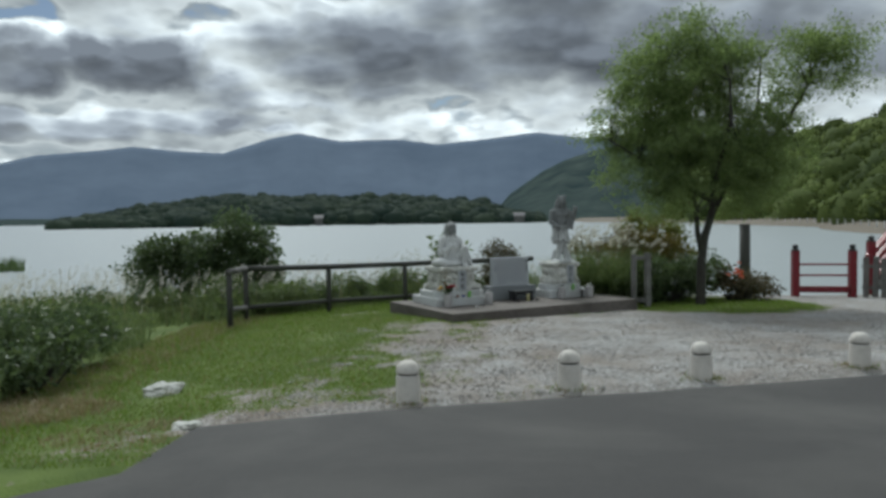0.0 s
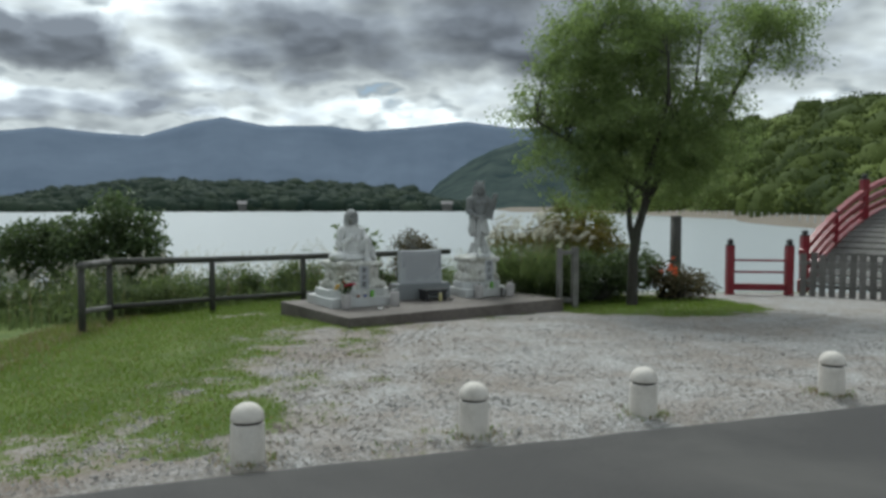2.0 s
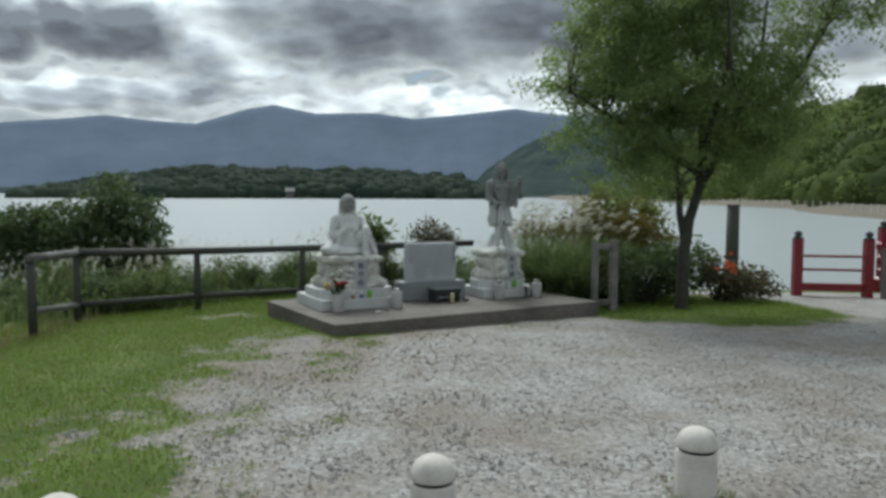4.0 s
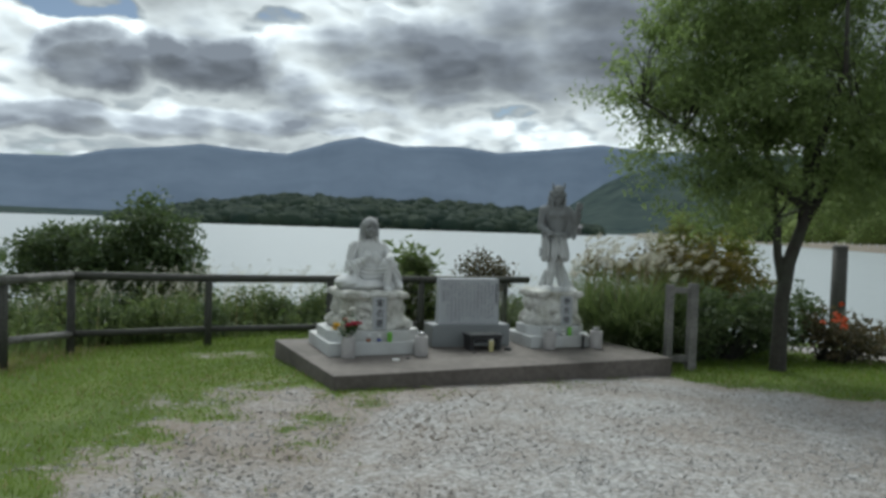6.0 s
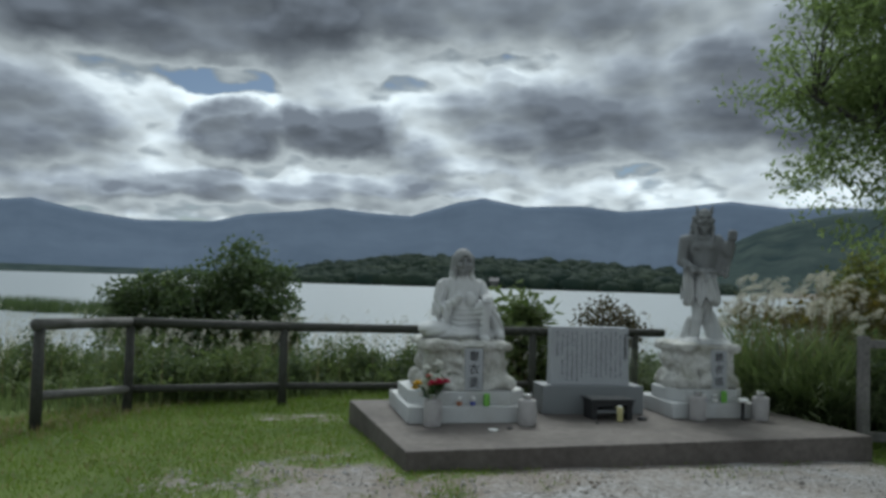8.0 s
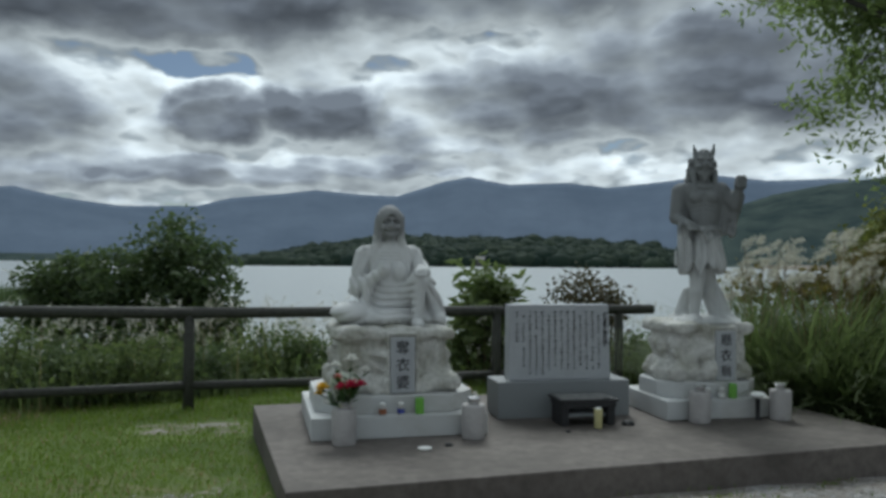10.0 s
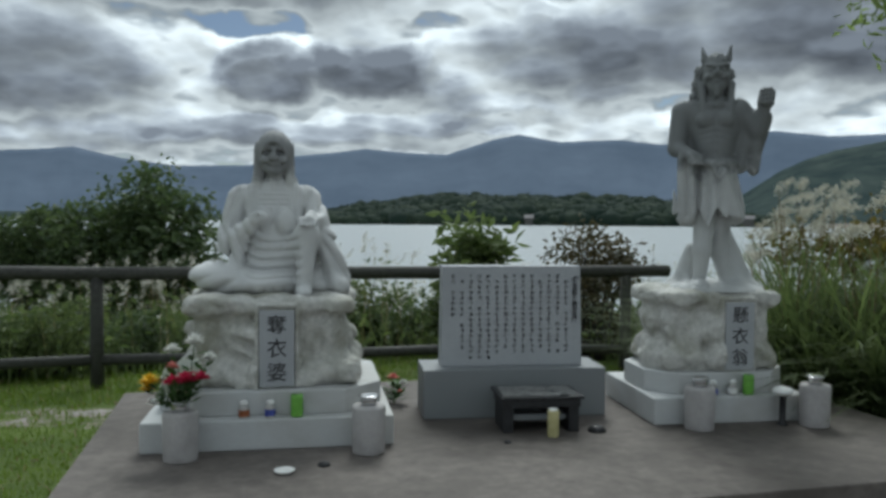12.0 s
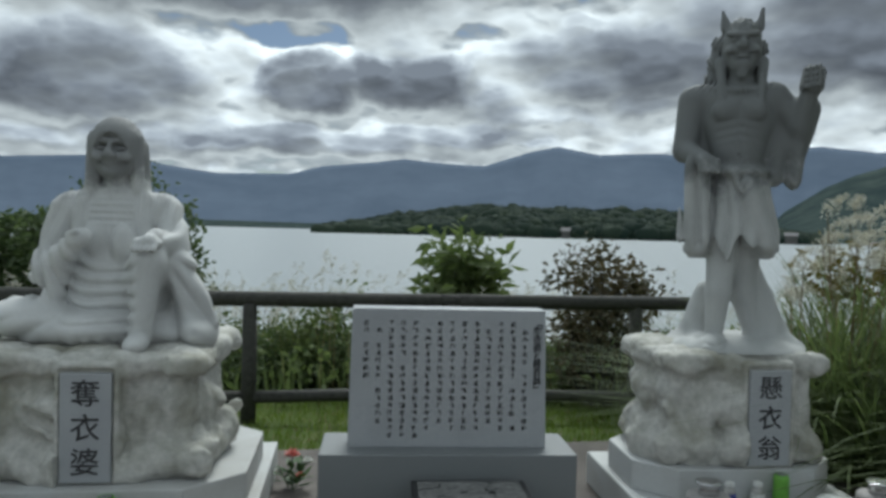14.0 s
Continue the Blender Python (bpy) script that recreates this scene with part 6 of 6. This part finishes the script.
def make_lawn():
    rng = random.Random(51)
    roots, hs, dr, dh = [], [], [], []
    while len(roots) < 90000:
        x, y = rng.uniform(-5.2, 8.2), rng.uniform(5.5, 20.5)
        if rng.random() > 1.35 - abs(y - 11) * 0.04 - (0.3 if y > 16 else 0):
            continue
        s = gravel_share(x, y)
        if is_road(x, y - 0.03) or (s > 0.3 and rng.random() > ((0.92 - s) / 0.62) ** 2 if s < 0.92 else True):
            continue
        u, w = x - 0.16, y - 14.17
        c, q = math.cos(radians(29.5)), math.sin(radians(29.5))
        a, b = u * c + w * q, -u * q + w * c
        if -0.02 < a < 4.52 and -0.02 < b < 2.65:
            continue
        worn = noise.noise(Vector((x * 0.8, y * 0.8, 9)))
        if worn > 0.4 and rng.random() < 0.4:
            continue
        z = ground_at(x, y) + 0.01
        brown = ((x + 4.6) / 1.3) ** 2 + ((y - 7.9) / 0.8) ** 2 < 1 or ((x + 2.7) / 0.7) ** 2 + ((y - 6.6) / 0.6) ** 2 < 1
        if rng.random() < 0.08 or (brown and rng.random() < 0.75) or (x < -4 and rng.random() < 0.2):
            dr.append((x, y, z))
            dh.append(rng.uniform(0.02, 0.06) * (2.2 if x < -3.6 else 1))
        else:
            roots.append((x, y, z))
            hs.append(rng.uniform(0.02, 0.05) * (1.6 if x < -3.8 or y > 16.5 else 1.0))
    for bx, by in ((-0.36, 7.63), (1.31, 8.16), (2.86, 8.65), (4.95, 9.25)):
        for _ in range(150):
            a, q = rng.uniform(0, 6.28), 0.12 + abs(rng.gauss(0, 0.09))
            x, y = bx + q * math.cos(a), by + q * math.sin(a)
            (roots if rng.random() < 0.5 else dr).append((x, y, ground_at(x, y)))
            (hs if len(roots) > len(hs) else dh).append(rng.uniform(0.02, 0.07))
    s = tagged(new("lawn_grass"), "short trodden green grass with bare patches", "grass", kind="stuff")
    blade_mesh("blades", roots, hs, 0.7, 0.009, LAWN, s, 8, segs=2)
    blade_mesh("dry_blades", dr, dh, 0.9, 0.01, DRY, s, 9, segs=2)


def make_pebbles():
    """Loose stones on the gravel."""
    rng = np.random.RandomState(61)
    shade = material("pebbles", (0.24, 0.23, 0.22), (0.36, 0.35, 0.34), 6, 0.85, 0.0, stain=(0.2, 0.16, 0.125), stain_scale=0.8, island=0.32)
    base = np.array([(1, 0, 0), (0, 1, 0), (-1, 0, 0), (0, -1, 0), (0.1, 0, 0.75), (0, 0.1, -0.5)], float)
    tris = np.array([(0, 1, 4), (1, 2, 4), (2, 3, 4), (3, 0, 4), (1, 0, 5), (2, 1, 5), (3, 2, 5), (0, 3, 5)])
    vs, fs = [], []
    n = 0
    while n < 20000:
        x, y = rng.uniform(-2.0, 8.5), rng.uniform(7.0, 16.6)
        if rng.rand() > 1.5 - (y - 6) / 8:
            continue
        g = gravel_share(x, y)
        if g < rng.uniform(0.2, 0.7) or is_road(x, y - 0.05):
            continue
        u, w = x - 0.16, y - 14.17
        c, q = math.cos(radians(29.5)), math.sin(radians(29.5))
        if -0.05 < u * c + w * q < 4.55 and -0.05 < -u * q + w * c < 2.7:
            continue
        r = rng.uniform(0.007, 0.016) * (1.6 if rng.rand() < (0.3 if x < 1.8 else 0.06) else 1)
        a = rng.uniform(0, 6.28)
        rot = np.array([[math.cos(a), -math.sin(a), 0], [math.sin(a), math.cos(a), 0], [0, 0, 1]])
        v = (base * rng.uniform(0.7, 1.3, (6, 1)) * r) @ rot.T * (1, 0.8, 0.8) + (x, y, land_soft(x, y) + 0.004)
        vs.append(v)
        fs.append(tris + 6 * n)
        n += 1
    s = mesh_part("gravel", np.concatenate(vs).tolist(), np.concatenate(fs).tolist(), shade)
    tagged(s, "loose pale grey and brownish gravel stones", "gravel", kind="stuff")


# ---- woods on the far shores ----
def canopy(name, label, spots, mat, sub, seed, per, leaf):
    """Round tree crowns, close together, each with its own uneven skin."""
    bm = bmesh.new()
    bmesh.ops.create_icosphere(bm, subdivisions=sub, radius=1.0)
    bm.verts.ensure_lookup_table()
    base = np.array([v.co for v in bm.verts])
    tri = np.array([[v.index for v in f.verts] for f in bm.faces])
    bm.free()
    rng = np.random.RandomState(seed)
    bumps = [np.array([1 + 0.34 * noise.fractal(Vector(p) * 1.6 + Vector((k * 7, 0, 0)), 1.0, 2.0, 3) for p in base]) for k in range(8)]
    vs, fs = [], []
    for i, (x, y, z, r, h) in enumerate(spots):
        b = base * bumps[i % 8][:, None] * (r * 0.97, r * 0.97, h * 0.97)
        a = rng.uniform(0, 6.28)
        c, s = math.cos(a), math.sin(a)
        b = np.stack([b[:, 0] * c - b[:, 1] * s, b[:, 0] * s + b[:, 1] * c, b[:, 2]], 1) + (x, y, z)
        vs.append(b)
        fs.append(tri + len(base) * i)
    top = tagged(new(name), label, "trees", kind="stuff")
    mesh_part("crowns", np.concatenate(vs).tolist(), np.concatenate(fs).tolist(), mat, top, smooth=True)
    # sprays of leaves that break up the crowns' skin
    pts = []
    for x, y, z, r, h in spots:
        d = rng.normal(size=(per, 3))
        d[:, 2] = np.abs(d[:, 2]) * 0.9 - 0.15
        d /= np.linalg.norm(d, axis=1)[:, None]
        pts.append(d * (r, r, h) * rng.uniform(0.8, 1.12, (per, 1)) + (x, y, z))
    leaf_mesh("leaf_sprays", np.concatenate(pts), leaf, mat, top, seed + 5, 1.5)
    return top


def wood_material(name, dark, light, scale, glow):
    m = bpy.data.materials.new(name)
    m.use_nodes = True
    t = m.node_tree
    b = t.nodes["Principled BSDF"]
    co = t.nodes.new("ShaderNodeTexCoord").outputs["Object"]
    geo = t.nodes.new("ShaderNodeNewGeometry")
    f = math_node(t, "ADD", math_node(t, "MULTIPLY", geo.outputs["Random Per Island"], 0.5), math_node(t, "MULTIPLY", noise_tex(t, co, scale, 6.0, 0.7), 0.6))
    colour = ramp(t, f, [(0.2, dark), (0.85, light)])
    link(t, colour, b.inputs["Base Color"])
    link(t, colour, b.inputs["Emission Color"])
    # Crowns glow faintly in their own colour, which pales their shade like haze.
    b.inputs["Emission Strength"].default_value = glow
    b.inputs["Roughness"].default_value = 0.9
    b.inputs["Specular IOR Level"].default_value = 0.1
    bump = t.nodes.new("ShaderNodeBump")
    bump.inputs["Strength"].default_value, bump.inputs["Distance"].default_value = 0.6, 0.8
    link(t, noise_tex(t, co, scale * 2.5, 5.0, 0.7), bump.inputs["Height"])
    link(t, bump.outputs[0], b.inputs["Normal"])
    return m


def make_woods():
    rng = random.Random(71)
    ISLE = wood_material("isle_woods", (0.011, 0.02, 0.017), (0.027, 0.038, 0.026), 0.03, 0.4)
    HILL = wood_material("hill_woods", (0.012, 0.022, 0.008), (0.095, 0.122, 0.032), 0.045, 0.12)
    pa = [-26.5, -25, -21.5, -15.6, -10, -7.5, -3.4, 0, 2.8, 4.6, 7]
    pe = [0.1, 0.45, 1.2, 2.2, 2.0, 2.0, 2.0, 1.75, 1.5, 0.7, 0.2]
    spots = []
    for _ in range(2300):
        az = rng.uniform(-26.3, 7)
        e = float(np.interp(az, pa, pe))
        f = rng.random()
        r = 398 + 150 * f
        top = 1.2 + 480 * math.tan(radians(e))
        z = LAKE + (top - LAKE) * min(1.0, 0.25 + 0.75 * f ** 0.7) - rng.uniform(2, 4)
        s = rng.choice((1.8, 2.6, 3.6, 5.5)) * rng.uniform(0.8, 1.2)
        spots.append((*polar(az, r, max(LAKE + 1, z))[:2], max(LAKE + 1, z), s, s * rng.uniform(0.5, 0.9)))
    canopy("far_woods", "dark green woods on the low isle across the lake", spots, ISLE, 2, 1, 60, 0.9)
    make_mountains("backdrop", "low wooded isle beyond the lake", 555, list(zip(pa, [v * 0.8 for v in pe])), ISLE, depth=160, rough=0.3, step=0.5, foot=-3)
    spots = []
    ha, he = [16, 19, 24, 28, 30.5, 34.3, 40, 60], [2.0, 3.4, 4.9, 5.4, 6.0, 6.5, 6.8, 6.5]
    for _ in range(1700):
        az = rng.uniform(16.5, 52)
        e = float(np.interp(az, ha, he))
        near = float(np.interp(az, [16, 22, 30, 36, 60], [330, 265, 150, 120, 110]))
        f = rng.random()
        r = near + 190 * f
        top = 1.2 + (near + 190) * math.tan(radians(e))
        z = 0.5 + (top - 0.5) * (0.05 + 0.95 * f) - rng.uniform(1.0, 3.5)
        s = rng.choice((1.8, 2.6, 3.4, 4.5, 6.5)) * rng.uniform(0.85, 1.2) * (0.75 + 0.25 * r / 300)
        spots.append((*polar(az, r, 0)[:2], max(1.0, z), s, s * rng.uniform(0.8, 1.15)))
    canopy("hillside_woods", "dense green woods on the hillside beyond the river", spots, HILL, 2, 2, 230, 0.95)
    verts, faces = [], []
    for i, az in enumerate(np.arange(17, 62, 1.0)):
        near = float(np.interp(az, [16, 22, 30, 36, 60], [330, 265, 150, 120, 110]))
        e = float(np.interp(az, ha, he))
        top = (near + 195) * math.tan(radians(e))
        verts += [polar(az, near - 6, -1.0), polar(az, near + 70, top * 0.3), polar(az, near + 195, top * 0.88), polar(az, near + 260, top * 0.5), polar(az, near + 300, -3)]
        if i:
            faces += [(5 * i - 5 + k, 5 * i + k, 5 * i + k + 1, 5 * i - 4 + k) for k in range(4)]
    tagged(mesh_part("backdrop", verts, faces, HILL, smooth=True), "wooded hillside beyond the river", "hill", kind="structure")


def make_far_fence():
    """A pale guard fence along the far bank."""
    f = thing("guard_fence", pose(0, 0, 0), "pale guard fence along the far sandy bank", "fence")
    pts = []
    for az in np.arange(20.5, 34.1, 0.45):
        r = float(np.interp(az, [20, 22, 30, 36], [262, 232, 116, 92]))
        x, y, _ = polar(az, r, 0)
        pts.append(Vector((x, y, far_land(x, y))))
    for p in pts:
        part("post", boxed((p.x, p.y, p.z + 0.35), (0.16, 0.16, 1.0)), GRANITE, f)
    for a, b in zip(pts, pts[1:]):
        bm = bmesh.new()
        quick_tube(bm, [a + Vector((0, 0, 0.75)), b + Vector((0, 0, 0.75))], [0.05, 0.05])
        part("rail", bm, GRANITE, f)


def make_houses():
    roof = material("dark_roof", (0.1, 0.1, 0.11), (0.18, 0.17, 0.17), 2, 0.8, 0.0)
    for az, r, w in ((-9.0, 396, 4), (5.6, 391, 5)):
        x, y, _ = polar(az, r, 0)
        h = thing("lakeside_house", pose(x, y, LAKE + 0.3, 0, 0, -az), "small pale house on the far shore", "house", "houses on the far shore")
        part("wall", boxed((0, 0, 1.6), (w, 6, 3.4), 0.05), GREY_WOOD, h)
        bm = bmesh.new()
        v = [bm.verts.new(p) for p in ((-w / 2 - 0.4, -3.5, 3.3), (w / 2 + 0.4, -3.5, 3.3), (w / 2 + 0.4, 3.5, 3.3), (-w / 2 - 0.4, 3.5, 3.3), (-w / 2 - 0.4, 0, 5.0), (w / 2 + 0.4, 0, 5.0))]
        for f in ((0, 1, 5, 4), (2, 3, 4, 5), (0, 4, 3), (1, 2, 5), (3, 2, 1, 0)):
            bm.faces.new([v[i] for i in f])
        part("roof", bm, roof, h, "dark pitched roof")


make_houses()
make_tree()
make_bushes()
make_pampas()
make_lake_reeds()
make_reed_bed()
make_fence_weeds()
make_lawn()
make_pebbles()
make_woods()
make_far_fence()
